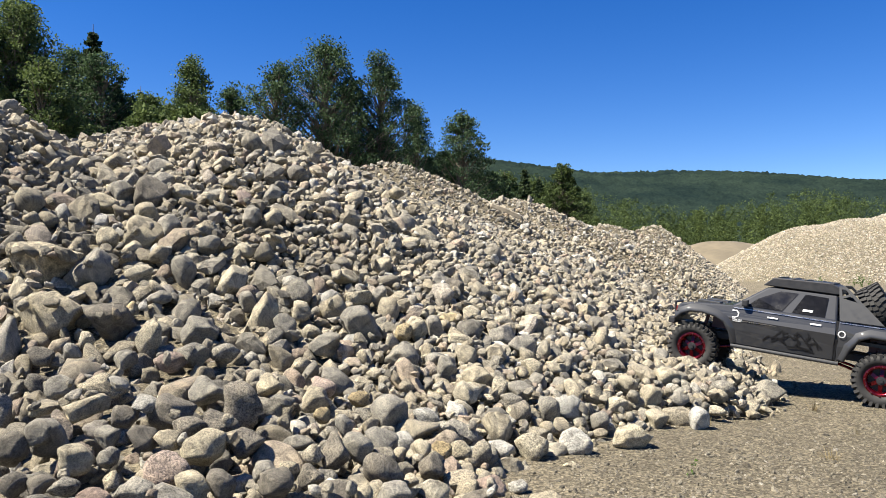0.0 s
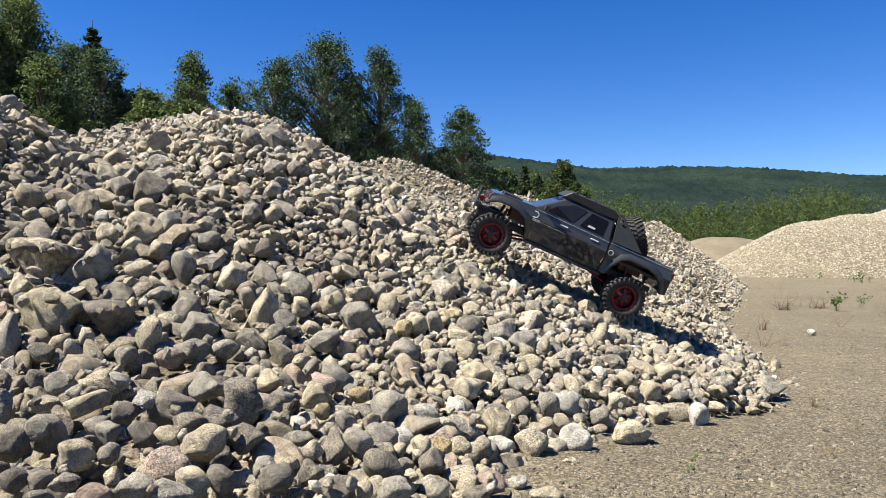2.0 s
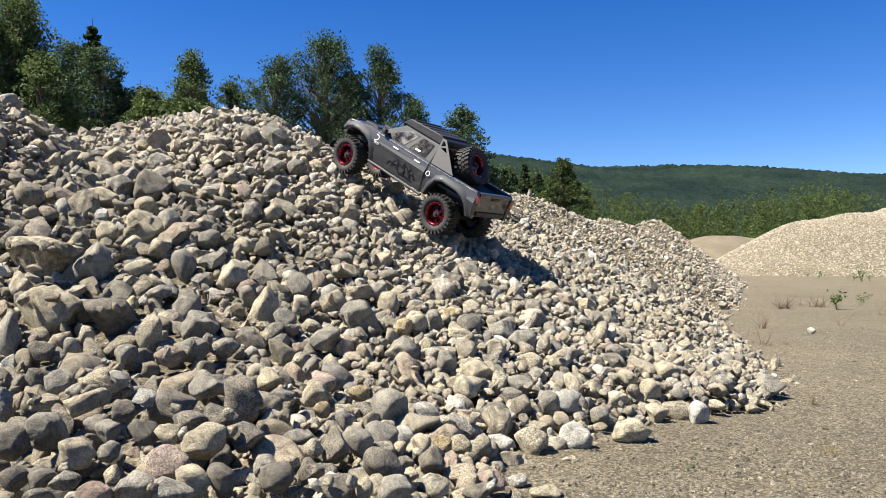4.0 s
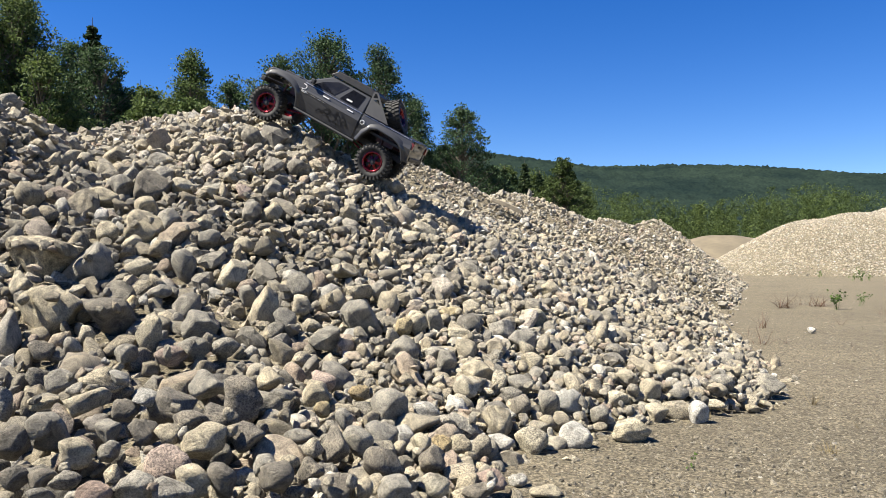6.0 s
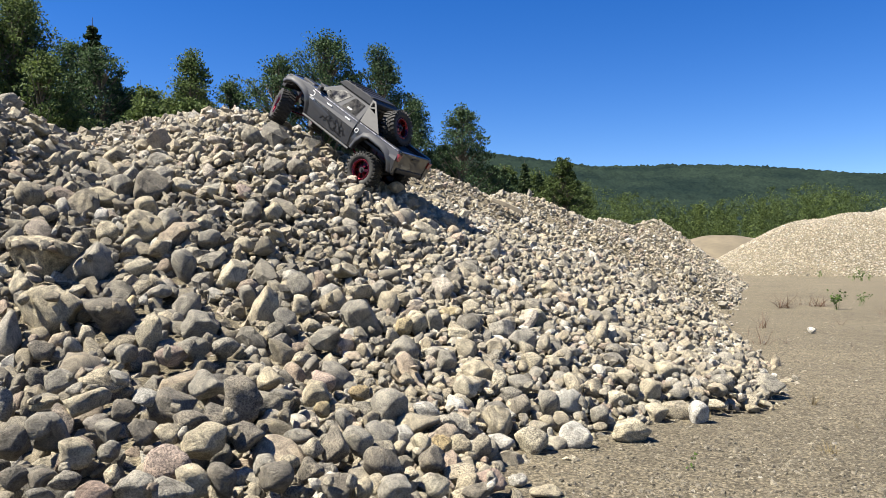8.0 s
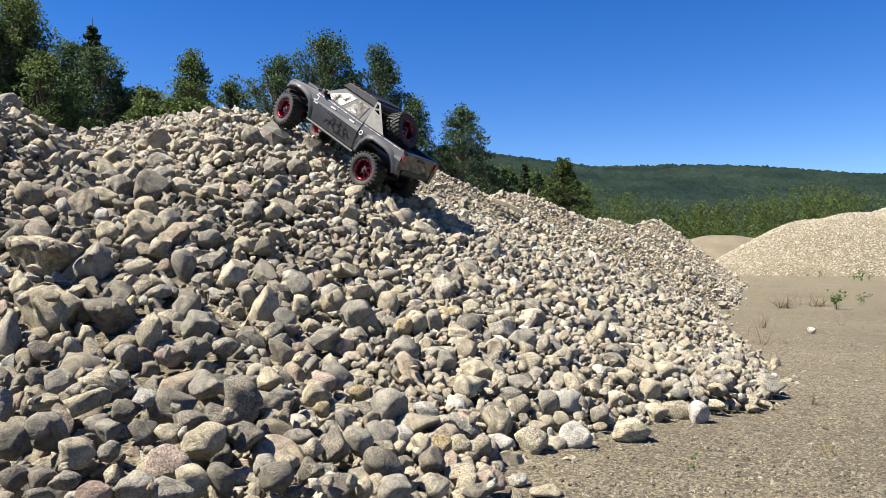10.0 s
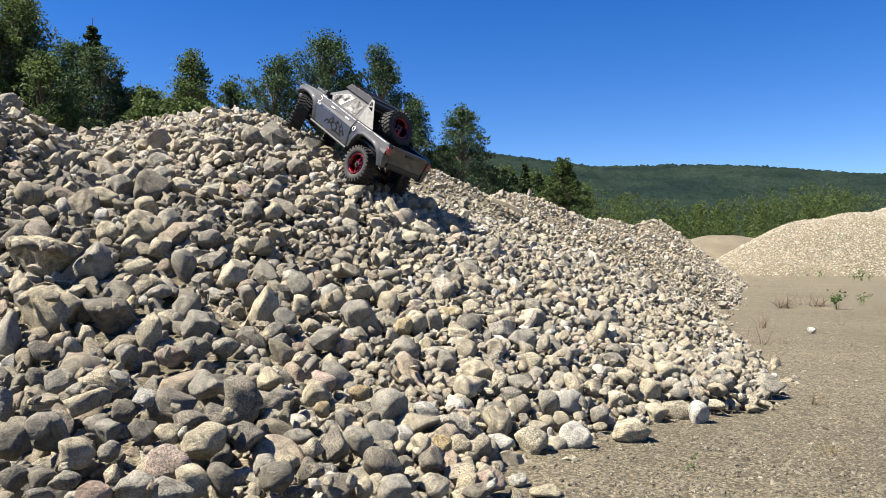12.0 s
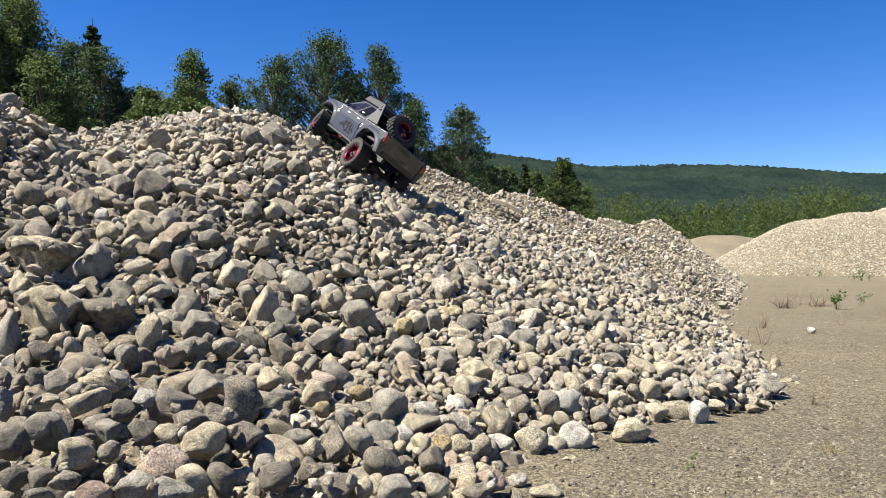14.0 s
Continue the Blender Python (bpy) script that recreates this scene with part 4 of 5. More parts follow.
def shape_sides(bm, cuts=(0.06, 0.086, 0.1)):
    """Cut a slab at the body's creases and give it the bodywork's curve."""
    for z in cuts:
        bmesh.ops.bisect_plane(bm, geom=list(bm.verts) + list(bm.edges) + list(bm.faces), plane_co=(0, 0, z), plane_no=(0, 0, 1))
    for v in bm.verts:
        if abs(v.co.y) > 0.09:
            v.co.y = math.copysign(side_y(v.co.z), v.co.y)
    return bm


CAB = [(0.25, 0.068), (0.252, 0.098), (0.243, 0.107), (0.20, 0.113), (0.128, 0.118), (-0.1, 0.116), (-0.101, 0.026), (0.118, 0.026),
       (0.125, 0.055), (0.139, 0.078), (0.16, 0.088), (0.19, 0.093), (0.22, 0.091), (0.24, 0.082)]
BED = [(-0.104, 0.117), (-0.286, 0.119), (-0.291, 0.113), (-0.3, 0.044), (-0.282, 0.04), (-0.268, 0.07), (-0.25, 0.085), (-0.225, 0.092),
       (-0.17, 0.093), (-0.148, 0.083), (-0.132, 0.055), (-0.122, 0.027), (-0.105, 0.027)]


def bodywork(truck):
    bm = shape_sides(slab(bmesh.new(), CAB, -0.0999, 0.0999))
    sharp = [e for e in bm.edges if len(e.link_faces) == 2 and e.calc_face_angle() > 0.6]
    bmesh.ops.bevel(bm, geom=sharp, offset=0.0028, segments=2, profile=0.5, affect='EDGES')
    part("cab_body", bm, PAINT, truck)
    for s in (-1, 1):
        bm = shape_sides(slab(bmesh.new(), BED, s * 0.0999, s * 0.08))
        sharp = [e for e in bm.edges if len(e.link_faces) == 2 and e.calc_face_angle() > 0.6]
        bmesh.ops.bevel(bm, geom=sharp, offset=0.0022, segments=2, profile=0.5, affect='EDGES')
        part("bed_side", bm, PAINT, truck)
    bm = box(bmesh.new(), -0.28, -0.104, -0.08, 0.08, 0.07, 0.078)
    box(bm, -0.112, -0.104, -0.08, 0.08, 0.07, 0.115)
    part("bed_floor", bm, BLACK, truck)
    bm = box(bmesh.new(), -0.294, -0.281, -0.079, 0.079, 0.046, 0.117, 0.002)
    gate = part("tailgate", bm, PAINT, truck)
    part("tailgate_handle", box(bmesh.new(), -0.2975, -0.2935, -0.018, 0.018, 0.1, 0.107, 0.001), BLACK, gate)
    bm = box(bmesh.new(), -0.282, -0.115, -0.078, 0.078, 0.1, 0.105, 0.001)
    part("bed_cover", bm, BLACK, truck, "black tray in the truck bed")
    part("rear_bumper", box(bmesh.new(), -0.3, -0.284, -0.072, 0.072, 0.05, 0.063, 0.003), BLACK, truck)
    for s in (-1, 1):
        part("tail_light", box(bmesh.new(), -0.2985, -0.288, *sorted((s * 0.08, s * 0.0965)), 0.086, 0.108, 0.001), LAMP_RED, truck, "red tail light")
        part("headlight", box(bmesh.new(), 0.246, 0.256, *sorted((s * 0.06, s * 0.092)), 0.083, 0.098, 0.002), LAMP_RED, truck, "small red front lamp")
        part("hood_vent", box(bmesh.new(), 0.16, 0.215, *sorted((s * 0.028, s * 0.06)), 0.108, 0.119, 0.002), PANEL, truck)
    grille = part("grille", box(bmesh.new(), 0.248, 0.255, -0.058, 0.058, 0.068, 0.1, 0.001), BLACK, truck)
    for k in range(4):
        part("grille_bar", box(bmesh.new(), 0.254, 0.2575, -0.055, 0.055, 0.072 + 0.007 * k, 0.075 + 0.007 * k), PANEL, grille)
    bm = box(bmesh.new(), 0.262, 0.278, -0.072, 0.072, 0.05, 0.066, 0.003)
    for y in (-0.03, 0.03):
        rod(bm, (0.272, y, 0.06), (0.276, y, 0.102), 0.0028)
    rod(bm, (0.276, -0.032, 0.102), (0.276, 0.032, 0.102), 0.0028)
    box(bm, 0.2, 0.265, -0.03, 0.03, 0.045, 0.056)
    part("front_bumper", bm, BLACK, truck)
    part("winch", rod(bmesh.new(), (0.262, -0.02, 0.075), (0.262, 0.02, 0.075), 0.008), RED, truck)


SIDE = ((0.128, 0.0925, 0.115), (-0.1, 0.0925, 0.114), (-0.094, 0.067, 0.173), (0.052, 0.067, 0.173))


def on_side(s, h, sign, lift):
    """A point of the cab's side window plane: s from front to rear, h from belt to roof."""
    b0, b1, t1, t0 = (Vector(p) for p in SIDE)
    p = b0.lerp(b1, s).lerp(t0.lerp(t1, s), h)
    return (p.x, sign * (p.y + lift), p.z + lift * 0.3)


def pane(corners, thick):
    bm = bmesh.new()
    f = bm.faces.new([bm.verts.new(c) for c in corners])
    bmesh.ops.solidify(bm, geom=[f], thickness=thick)
    return bm


def cabin(truck):
    bm = bmesh.new()
    low = [bm.verts.new((x, s * y, z)) for s in (1, -1) for x, y, z in (SIDE[0], SIDE[1])]
    high = [bm.verts.new((x, s * y, z)) for s in (1, -1) for x, y, z in (SIDE[3], SIDE[2])]
    lf, lr, rf, rr = low
    tlf, tlr, trf, trr = high
    for q in ((lf, lr, tlr, tlf), (rf, trf, trr, rr), (lf, tlf, trf, rf), (lr, rr, trr, tlr), (tlf, tlr, trr, trf), (lf, rf, rr, lr)):
        bm.faces.new(q)
    bmesh.ops.recalc_face_normals(bm, faces=bm.faces)
    bmesh.ops.bevel(bm, geom=list(bm.edges), offset=0.005, segments=3, profile=0.5, affect='EDGES')
    cab = part("cabin", bm, PAINT, truck)
    for s in (1, -1):
        for a in ([(0.13, 0.1), (0.48, 0.1), (0.48, 0.86), (0.24, 0.86), (0.12, 0.45)], [(0.575, 0.1), (0.885, 0.1), (0.88, 0.84), (0.575, 0.86)]):
            part("side_window", pane([on_side(p, h, s, 0.0012) for p, h in a], 0.001), GLASS, cab, "smoked side window")
        part("mirror", box(bmesh.new(), 0.088, 0.102, *sorted((s * 0.092, s * 0.107)), 0.12, 0.136, 0.003), BLACK, truck, "black door mirror")
    part("windshield", pane([(0.117, 0.078, 0.123), (0.117, -0.078, 0.123), (0.06, -0.064, 0.167), (0.06, 0.064, 0.167)], 0.001), GLASS, cab)
    part("rear_window", pane([(-0.1012, 0.07, 0.128), (-0.1012, -0.07, 0.128), (-0.0965, -0.06, 0.165), (-0.0965, 0.06, 0.165)], 0.001), GLASS, cab)
    bm = slab(bmesh.new(), [(0.066, 0.1745), (0.045, 0.195), (-0.075, 0.198), (-0.1, 0.189), (-0.1, 0.1735)], -0.07, 0.07)
    bmesh.ops.bevel(bm, geom=list(bm.edges), offset=0.002, segments=1, affect='EDGES')
    rack = part("roof_rack", bm, BLACK, truck, "matt black roof panel")
    for k in range(5):
        part("rack_bar", box(bmesh.new(), 0.03 - 0.028 * k, 0.036 - 0.028 * k, -0.064, 0.064, 0.194, 0.1985, 0.0008), BLACK, rack)


def sail(truck, s):
    """The braced side plate behind the cab, with two cut-outs."""
    def place(x, z):
        return (x, s * (0.094 - (z - 0.117) * 0.28), z)
    loops = [[(-0.094, 0.193), (-0.108, 0.194), (-0.192, 0.119), (-0.105, 0.118)],
             [(-0.1, 0.187), (-0.108, 0.187), (-0.117, 0.178), (-0.103, 0.172)], [(-0.105, 0.167), (-0.121, 0.174), (-0.134, 0.162)]]
    bm = bmesh.new()
    for lp in loops:
        vs = [bm.verts.new(place(*p)) for p in lp]
        for i in range(len(vs)):
            bm.edges.new((vs[i], vs[(i + 1) % len(vs)]))
    bmesh.ops.triangle_fill(bm, use_beauty=True, edges=list(bm.edges))
    bmesh.ops.solidify(bm, geom=list(bm.faces), thickness=0.003)
    part("side_plate", bm, PANEL, truck, "dark grey side plate with triangular cut-outs")


def strip(points, width, lift, s):
    """A thin decal line over the bodywork, through points (x, z)."""
    bm = bmesh.new()
    for (xa, za), (xb, zb) in zip(points, points[1:]):
        d = Vector((xb - xa, zb - za))
        if d.length < 1e-6:
            continue
        n = Vector((-d.y, d.x)).normalized() * width / 2
        quad = [(xa + n.x, za + n.y), (xb + n.x, zb + n.y), (xb - n.x, zb - n.y), (xa - n.x, za - n.y)]
        bm.faces.new([bm.verts.new((x, s * (side_y(z) + lift), z)) for x, z in quad])
    bmesh.ops.solidify(bm, geom=list(bm.faces), thickness=0.0005)
    return bm


def flare(points, axle, s):
    """A rounded lip swept along a wheel arch, swelling out of the bodywork."""
    bm = bmesh.new()
    rows = []
    for k, (x, z) in enumerate(points):
        out = Vector((x - axle, z)).normalized()
        swell = math.sin(math.pi * (k + 0.6) / (len(points) + 0.2)) ** 0.5
        row = []
        for n, lift in ((-0.001, -0.012), (-0.001, 0.004), (0.001, 0.0065), (0.005, 0.007), (0.01, 0.005), (0.016, 0.0018), (0.02, -0.001)):
            px, pz = x + out.x * n * (0.5 + 0.5 * swell), z + out.y * n * (0.5 + 0.5 * swell)
            row.append(bm.verts.new((px, s * (side_y(pz) + lift * (0.45 + 0.55 * swell)), pz)))
        rows.append(row)
    for a, b in zip(rows, rows[1:]):
        for i in range(len(a) - 1):
            bm.faces.new((a[i], a[i + 1], b[i + 1], b[i])).smooth = True
    return bm


def trim(truck):
    for s in (1, -1):
        for x in (0.032, -0.059):
            part("door_handle", box(bmesh.new(), x - 0.0115, x + 0.0115, *sorted((s * 0.0965, s * 0.1)), 0.1, 0.1035, 0.0008), WHITE, truck, "pale door handle")
        ring = [(-0.113 + 0.0068 * math.cos(a), 0.089 + 0.0068 * math.sin(a)) for a in np.linspace(0, 2 * math.pi, 15)]
        part("fuel_cap", strip(ring, 0.0026, 0.0014, s), WHITE, truck, "white fuel cap ring")
        hook = [(0.122, 0.107), (0.112, 0.107), (0.107, 0.102), (0.108, 0.094), (0.114, 0.091), (0.121, 0.091)]
        part("badge", strip(hook, 0.003, 0.0012, s), WHITE, truck, "white curved badge")
        # silver strips draw the paint's highlights along crease, belt and bed rail
        part("crease", strip([(0.12, 0.084), (-0.099, 0.0845)], 0.0022, 0.0009, s), SILVER, truck, "thin silver line drawn as a paint highlight")
        part("belt_highlight", strip([(0.12, 0.1135), (-0.098, 0.1125)], 0.0022, 0.0016, s), SILVER, truck, "thin silver line drawn as a paint highlight")
        part("bed_highlight", strip([(-0.106, 0.114), (-0.284, 0.1155)], 0.002, 0.0016, s), SILVER, truck, "thin silver line drawn as a paint highlight")
        part("door_gap", strip([(-0.1015, 0.117), (-0.1035, 0.075), (-0.1025, 0.028)], 0.0042, 0.0004, s), DECAL, truck)
        for k, (xa, xb) in enumerate(((0.119, 0.108), (0.106, 0.098), (0.118, 0.1))):
            part("lettering", strip([(xa, 0.0865 - 0.004 * (k == 2)), (xb, 0.0865 - 0.004 * (k == 2))], 0.0022, 0.0016, s), WHITE, truck)
        bars = [on_side(p, h, s, 0.0026) for p, h in ((0.66, 0.2), (0.76, 0.2), (0.76, 0.29), (0.66, 0.29))]
        part("window_lettering", pane(bars, 0.0004), WHITE, truck)
        ridges = ([(0.048, 0.046), (0.036, 0.06), (0.028, 0.054), (0.008, 0.077), (0.0, 0.07), (-0.022, 0.093), (-0.036, 0.076), (-0.046, 0.084), (-0.066, 0.058), (-0.076, 0.048)],
                  [(0.03, 0.047), (0.016, 0.058), (0.008, 0.052), (-0.008, 0.068), (-0.018, 0.06), (-0.03, 0.074), (-0.048, 0.052), (-0.062, 0.06), (-0.07, 0.046)],
                  [(0.008, 0.074), (0.002, 0.062), (0.01, 0.056), (-0.002, 0.046)], [(-0.022, 0.091), (-0.026, 0.078), (-0.018, 0.068), (-0.03, 0.056), (-0.022, 0.044)],
                  [(-0.046, 0.082), (-0.05, 0.07), (-0.042, 0.062), (-0.054, 0.046)], [(-0.004, 0.04), (-0.03, 0.043), (-0.06, 0.04)])
        for k, line in enumerate(ridges):
            part("mountain_graphic", strip(line, 0.0036 if k < 2 else 0.0048, 0.0007 + 0.0002 * k, s), DECAL, truck, "black mountain line drawing on the doors")
        slider = rod(bmesh.new(), (0.118, s * 0.092, 0.022), (-0.112, s * 0.092, 0.022), 0.0045)
        for x in (0.09, 0.0, -0.09):
            rod(slider, (x, s * 0.092, 0.022), (x, s * 0.04, 0.03), 0.003)
        part("rock_slider", slider, PANEL, truck)
        lip = [(0.119, 0.027), (0.126, 0.054), (0.14, 0.076), (0.161, 0.086), (0.19, 0.0905), (0.219, 0.089), (0.239, 0.08), (0.25, 0.068)]
        part("front_flare", flare(lip, AXLE_F, s), PAINT, truck, "rounded bulging wheel arch flare")
        lip = [(-0.122, 0.028), (-0.132, 0.055), (-0.148, 0.081), (-0.17, 0.0905), (-0.225, 0.0895), (-0.25, 0.083), (-0.268, 0.068), (-0.282, 0.041)]
        part("rear_flare", flare(lip, AXLE_R, s), PAINT, truck, "rounded bulging wheel arch flare")
        for x0, x1 in ((0.125, 0.175), (-0.225, -0.165)):
            part("inner_fender", box(bmesh.new(), x0, x1, *sorted((s * 0.045, s * 0.05)), 0.055, 0.088), DARK_RED, truck, "dark red inner wheel arch")


def running_gear(truck):
    bm = bmesh.new()
    for y in (-0.036, 0.036):
        box(bm, -0.27, 0.262, y - 0.005, y + 0.005, 0.028, 0.044, 0.001)
    box(bm, -0.06, 0.07, -0.04, 0.04, 0.015, 0.03, 0.004)
    part("chassis", bm, BLACK, truck)
    axles = []
    for x in (AXLE_F, AXLE_R):
        axle = new("axle")
        axle.parent = truck
        axle.location = (x, 0, 0)
        bm = rod(bmesh.new(), (0, -0.068, 0), (0, 0.068, 0), 0.0085)
        bmesh.ops.create_icosphere(bm, subdivisions=3, radius=0.019, matrix=pose(0, 0.012, 0))
        part("axle_tube", bm, BLACK, axle)
        for s in (-1, 1):
            inward = -1 if x > 0 else 1
            part("link", rod(bmesh.new(), (0, s * 0.05, -0.006), (inward * 0.11, s * 0.03, 0.02), 0.0032), RED, axle, "red suspension link")
            bm = rod(bmesh.new(), (0, s * 0.056, 0.004), (inward * 0.012, s * 0.05, 0.05), 0.0065)
            rod(bm, (inward * 0.012, s * 0.05, 0.045), (inward * 0.018, s * 0.046, 0.08), 0.0045)
            part("shock", bm, DARK_RED, axle, "dark red shock absorber")
        axles.append(axle)
    return axles


def tyre_mesh():
    """A tyre of revolution with two staggered rows of tread blocks."""
    w = 0.0235
    prof = [(0.0355, -w * 0.8), (0.044, -w * 0.98), (0.052, -w), (0.0565, -w * 0.86), (0.0575, -w * 0.5), (0.0578, 0),
            (0.0575, w * 0.5), (0.0565, w * 0.86), (0.052, w), (0.044, w * 0.98), (0.0355, w * 0.8), (0.0335, 0)]
    bm = bmesh.new()
    seg = 44
    rings = [[bm.verts.new((r * math.sin(2 * math.pi * k / seg), y, r * math.cos(2 * math.pi * k / seg))) for r, y in prof] for k in range(seg)]
    for k in range(seg):
        a, b = rings[k], rings[(k + 1) % seg]
        for i in range(len(prof)):
            j = (i + 1) % len(prof)
            bm.faces.new((a[i], a[j], b[j], b[i])).smooth = True
    n = 27
    for k in range(n):
        for side in (-1, 1):
            a = 2 * math.pi * (k + (0.5 if side > 0 else 0)) / n
            for (y0, y1, r0, r1, width) in ((0.45, 1.02, 0.05, 0.061, 0.0068), (0.03, 0.42, 0.056, 0.061, 0.0085)):
                m = pose(0, 0, 0, 0, math.degrees(a + (0.07 if y0 < 0.1 else 0)), 0) @ pose(0, side * w * (y0 + y1) / 2, (r0 + r1) / 2, 0, 0, 14 * side)
                bmesh.ops.create_cube(bm, size=1.0, matrix=m @ Matrix.Diagonal((width, w * (y1 - y0), r1 - r0, 1)))
    bmesh.ops.scale(bm, vec=(0.95, 1, 0.95), verts=bm.verts)
    return bm


def rim_mesh(s):
    """A deep dish with a beadlock ring and six spokes; s is the outer side."""
    bm = bmesh.new()
    seg = 36
    prof = [(0.0365, 0.0185), (0.0325, 0.0205), (0.0285, 0.018), (0.027, 0.006), (0.026, -0.012), (0.036, -0.019)]
    rings = [[bm.verts.new((r * math.sin(2 * math.pi * k / seg), s * y, r * math.cos(2 * math.pi * k / seg))) for r, y in prof] for k in range(seg)]
    for k in range(seg):
        a, b = rings[k], rings[(k + 1) % seg]
        for i in range(len(prof) - 1):
            bm.faces.new((a[i], a[i + 1], b[i + 1], b[i])).smooth = True
    for k in range(6):
        m = pose(0, 0, 0, 0, 60 * k, 0)
        bmesh.ops.create_cube(bm, size=1.0, matrix=m @ pose(0, s * 0.0085, 0.017, s * 14, 0, 0) @ Matrix.Diagonal((0.0085, 0.004, 0.022, 1)))
    bmesh.ops.scale(bm, vec=(0.95, 1, 0.95), verts=bm.verts)
    return bm


def bolts_mesh(s):
    bm = bmesh.new()
    for k in range(12):
        a = 2 * math.pi * k / 12
        x, z = 0.031 * math.sin(a), 0.031 * math.cos(a)
        rod(bm, (x, s * 0.019, z), (x, s * 0.0225, z), 0.0016, seg=6)
    return bm


def build_wheel(truck, x, s, name="wheel"):
    wheel = new(name)
    wheel.parent = truck
    wheel.location = (x, s * TRACK, 0)
    part("tyre", tyre_mesh(), RUBBER, wheel, "black knobbly tyre dusted grey")
    part("rim", rim_mesh(s), RED, wheel, "glossy red six-spoke rim")
    part("bolts", bolts_mesh(s), DARK_RED, wheel)
    bm = rod(bmesh.new(), (0, s * -0.012, 0), (0, s * 0.0135, 0), 0.0095)
    rod(bm, (0, s * 0.0135, 0), (0, s * 0.019, 0), 0.0045, seg=6)
    part("hub", bm, BLACK, wheel)
    part("brake_disc", rod(bmesh.new(), (0, s * -0.004, 0), (0, s * 0.0, 0), 0.028, seg=30), DECAL, wheel)
    return wheel


truck = tagged(new("model_truck"), "dark grey crew-cab model truck with red wheels on the stones", "truck")
bodywork(truck)
cabin(truck)
for side in (1, -1):
    sail(truck, side)
trim(truck)
front_axle, rear_axle = running_gear(truck)
wheel_fl, wheel_rl = build_wheel(truck, AXLE_F, 1), build_wheel(truck, AXLE_R, 1)
wheel_fr, wheel_rr = build_wheel(truck, AXLE_F, -1), build_wheel(truck, AXLE_R, -1)
spare = build_wheel(truck, 0, 1, "spare_wheel")
spare.matrix_basis = pose(-0.176, 0, 0.152) @ Matrix.Rotation(radians(36), 4, 'Y') @ pose(0, 0, 0, 0, 0, 90)
part("spare_mount", rod(bmesh.new(), (-0.15, 0, 0.09), (-0.175, 0, 0.14), 0.006), BLACK, truck)

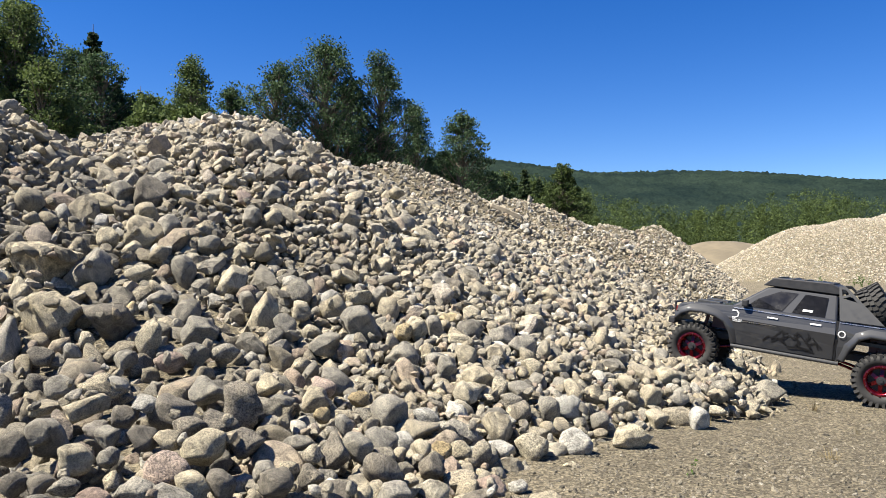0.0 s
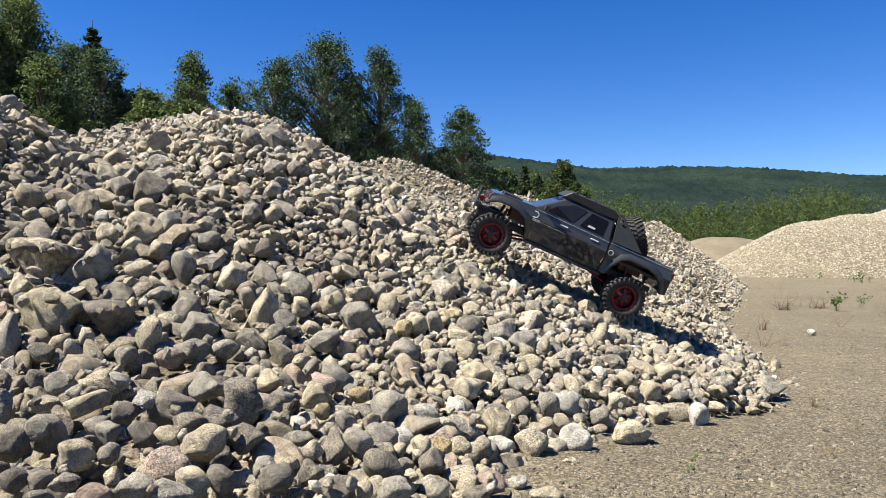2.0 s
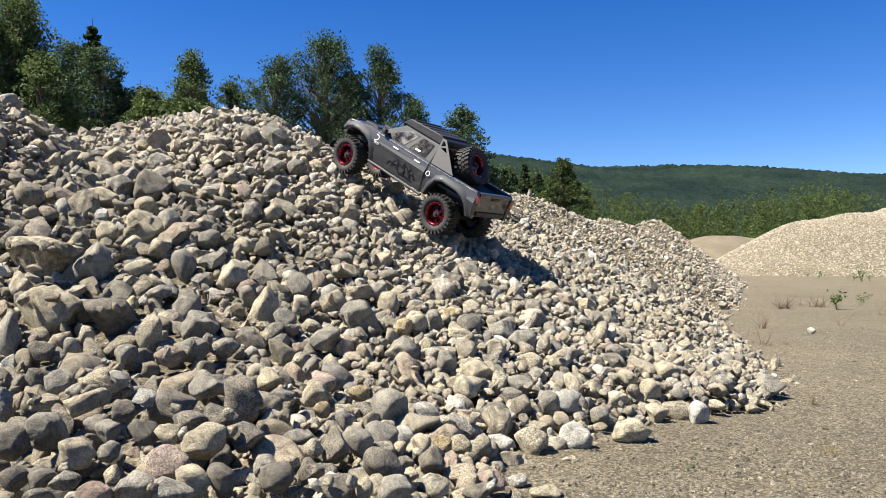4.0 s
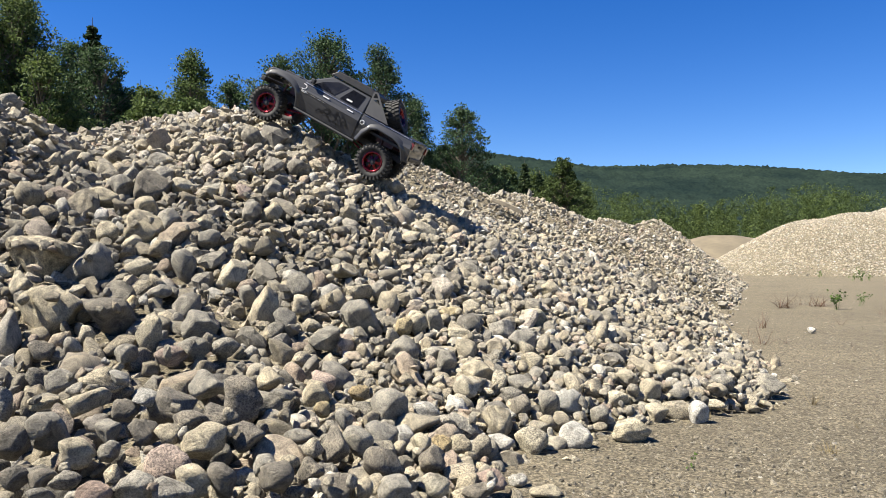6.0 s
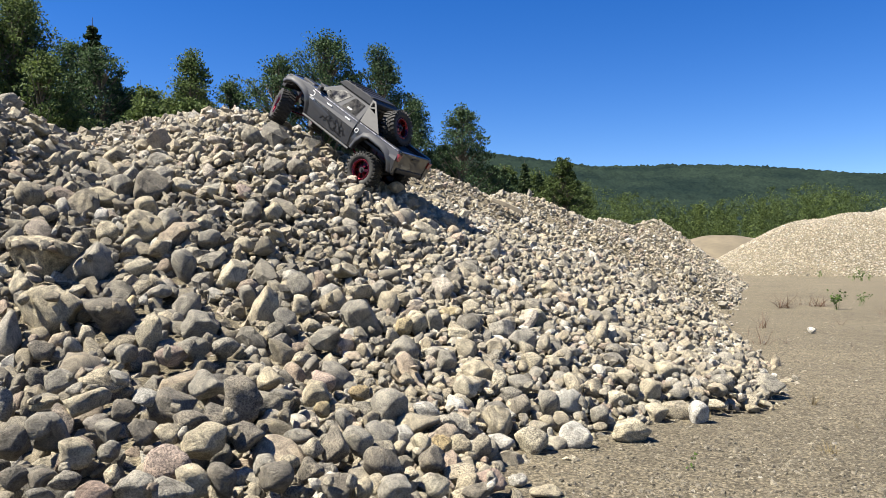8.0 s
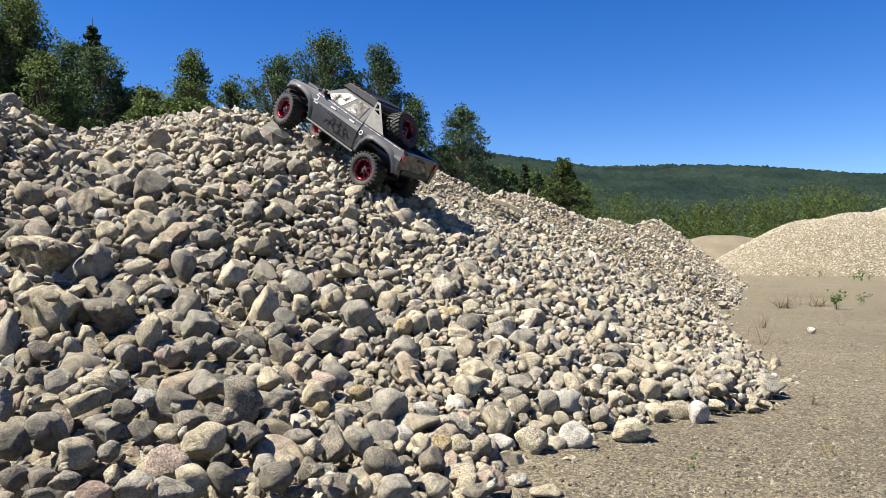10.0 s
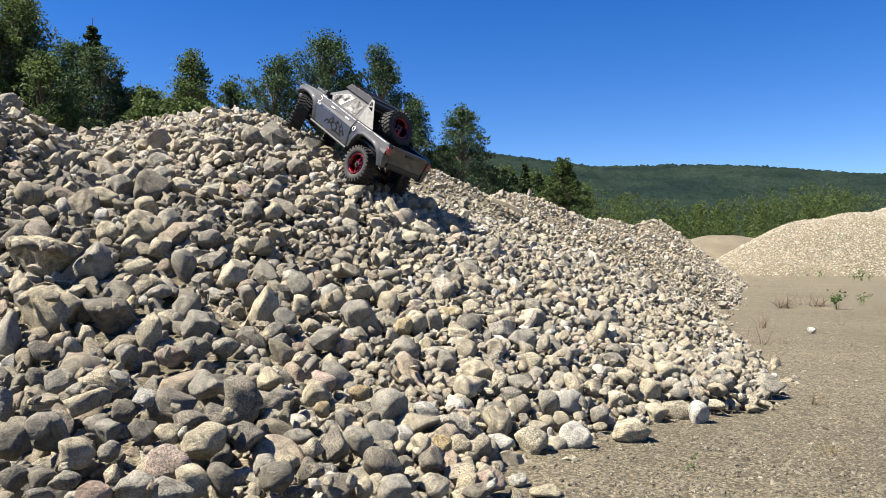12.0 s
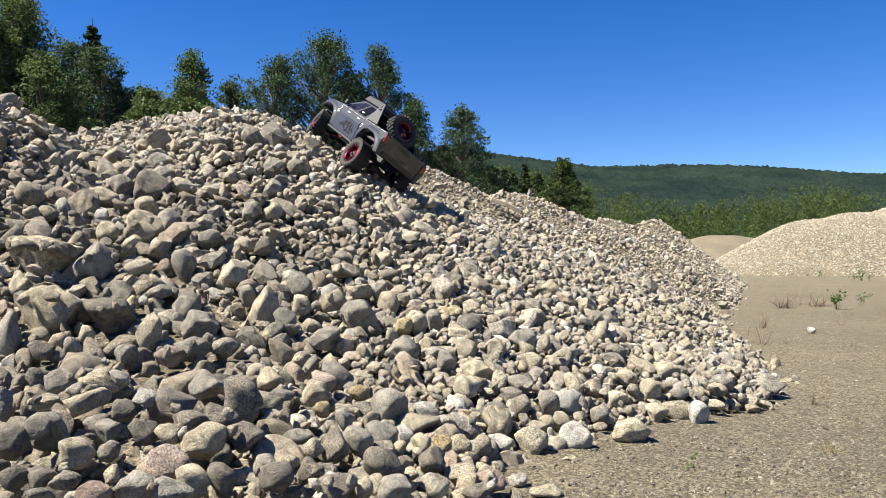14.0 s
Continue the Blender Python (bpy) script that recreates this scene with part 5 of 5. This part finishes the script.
# seconds; x, y, z; turns about x, y, z; steering; near front and rear wheel: shift along and up
DRIVE = [
    (0, (0.8368, 1.7903, 0.0818, 0.4, -7.1, 146.5), 0, (-0.001, 0.004), (-0.001, 0.002)),
    (0.5, (0.666, 1.909, 0.1384, 5.4, -19.3, 138.8), 0, (-0.004, 0.003), (-0.001, 0.004)),
    (1, (0.5786, 2.1482, 0.2064, 1.7, -27.7, 148.2), 0, (-0.01, -0.001), (0.009, -0.011)),
    (1.5, (0.4598, 2.1955, 0.2586, 1.7, -26.4, 167.3), 0, (-0.011, 0.001), (0.013, -0.018)),
    (2, (0.3189, 2.109, 0.3156, -9.3, -24.5, 181.8), 0, (-0.005, -0.002), (-0.003, -0.008)),
    (2.5, (0.1568, 2.0973, 0.3766, -0.6, -22.7, 167.2), 0, (0.009, 0.008), (-0.011, -0.005)),
    (3, (0.0447, 2.135, 0.444, 9.2, -25.4, 142.4), -22, (0.01, -0.004), (-0.008, 0.001)),
    (3.2, (0.0217, 2.1847, 0.476, 3, -27.6, 137.2), -6, (-0.002, -0.011), (0.009, 0.002)),
    (3.7, (-0.045, 2.228, 0.505, 1, -29, 140), -4, (-0.005, -0.004), (0.004, 0)),
    (4.3, (-0.16, 2.315, 0.58, -1, -31, 149), -3, (-0.004, 0.003), (0.002, 0.002)),
    (4.9, (-0.265, 2.392, 0.655, -2, -33.5, 155), -3, (-0.006, 0), (0.01, -0.002)),
    (5.5, (-0.3357, 2.4422, 0.7113, -2.6, -35.2, 157.7), -4, (-0.01, -0.002), (0.019, -0.003)),
    (6, (-0.3762, 2.467, 0.7327, -3.6, -29.8, 170.1), 0, (0.001, -0.007), (-0.006, -0.005)),
    (6.5, (-0.3679, 2.4578, 0.7265, -0.6, -30.1, 161.5), -26, (0.012, -0), (-0.016, 0.014)),
    (7, (-0.3826, 2.4496, 0.7257, 1, -32.3, 153.4), -28, (0.006, -0.001), (-0.007, -0.001)),
    (7.5, (-0.3541, 2.4777, 0.7059, 0.2, -33.1, 151), -28, (0.011, 0.004), (0.001, 0.003)),
    (8, (-0.3479, 2.4798, 0.7086, 2, -35, 149), -38, (0.013, -0.006), (-0.005, -0.003)),
    (9.25, (-0.335, 2.45, 0.694, 3, -34, 147.5), -22, (0.009, 0), (0.003, -0.002)),
    (10.5, (-0.3213, 2.4232, 0.6815, 4.6, -32.5, 146), -8, (0.007, 0.007), (0.009, -0.001)),
    (11, (-0.347, 2.503, 0.7081, 1.8, -34, 148.6), -16, (0.004, -0.007), (0.004, -0.002)),
    (11.5, (-0.3525, 2.5063, 0.7005, 3.8, -31.3, 146.5), -36, (0.011, 0.001), (-0.002, -0.001)),
    (12, (-0.3264, 2.4724, 0.6876, 12.4, -30.9, 133), -36, (-0.006, 0.015), (-0.008, 0.007)),
    (12.5, (-0.3174, 2.5697, 0.698, 22.4, -28.3, 127.1), -34, (0, 0.002), (-0.003, 0.006)),
    (13, (-0.3191, 2.5278, 0.6937, 24.5, -25, 131.3), -4, (-0.012, -0.009), (0.007, 0.013)),
    (13.5, (-0.2971, 2.5231, 0.6882, 35.5, -23.9, 123.8), -34, (-0.014, -0.003), (-0.002, 0.012)),
    (14, (-0.3169, 2.6251, 0.691, 32.1, -23.5, 119.2), -16, (-0.005, -0.001), (0.007, -0.005)),
]


def motions():
    rows = [(t, pose(*p)) for t, p, *_ in DRIVE]
    walk(truck, rows)
    def rest(x, y):
        return float(heap_height(x, y)) + 0.03
    walk(loose_stone, [(0.0, pose(-0.15, 2.37, rest(-0.15, 2.37))), (8.6, pose(-0.15, 2.37, rest(-0.15, 2.37))),
                       (8.8, pose(-0.12, 2.372, rest(-0.12, 2.372), 0, 60, 0)), (9.0, pose(-0.08, 2.376, rest(-0.08, 2.376), 10, 130, 0)),
                       (9.2, pose(-0.044, 2.378, rest(-0.044, 2.378), 15, 185, 0)), (14.0, pose(-0.044, 2.378, rest(-0.044, 2.378), 15, 185, 0))])
    when = np.array([d[0] for d in DRIVE])
    place = np.array([d[1][:3] for d in DRIVE])
    way = np.concatenate([[0], np.cumsum(np.linalg.norm(np.diff(place, axis=0), axis=1))])
    slip = np.interp(when, (0, 3.2, 5.5, 8, 10.5, 14), (0, 0.05, 0.3, 1.0, 1.6, 2.8))
    spin = np.degrees((way + slip * 0.2) / TYRE_R)
    steer = np.array([d[2] for d in DRIVE])
    shifts = np.array([d[3] + d[4] for d in DRIVE])
    steps = np.round(np.arange(0, 14.05, 0.1), 2)
    for wheel, x, s, col in ((wheel_fl, AXLE_F, 1, 0), (wheel_fr, AXLE_F, -1, 0), (wheel_rl, AXLE_R, 1, 2), (wheel_rr, AXLE_R, -1, 2)):
        keys = []
        for t in steps:
            dx, dz = np.interp(t, when, shifts[:, col]), np.interp(t, when, shifts[:, col + 1])
            keys.append((t, pose(x + s * dx, s * TRACK, s * dz, 0, np.interp(t, when, spin), np.interp(t, when, steer) if x > 0 else 0)))
        walk(wheel, keys)
    for axle, x, col in ((front_axle, AXLE_F, 0), (rear_axle, AXLE_R, 2)):
        walk(axle, [(t, pose(x, 0, 0, math.degrees(math.atan2(c[col + 1], TRACK)), 0, math.degrees(math.atan2(-c[col], TRACK)))) for t, c in zip(when, shifts)])


motions()
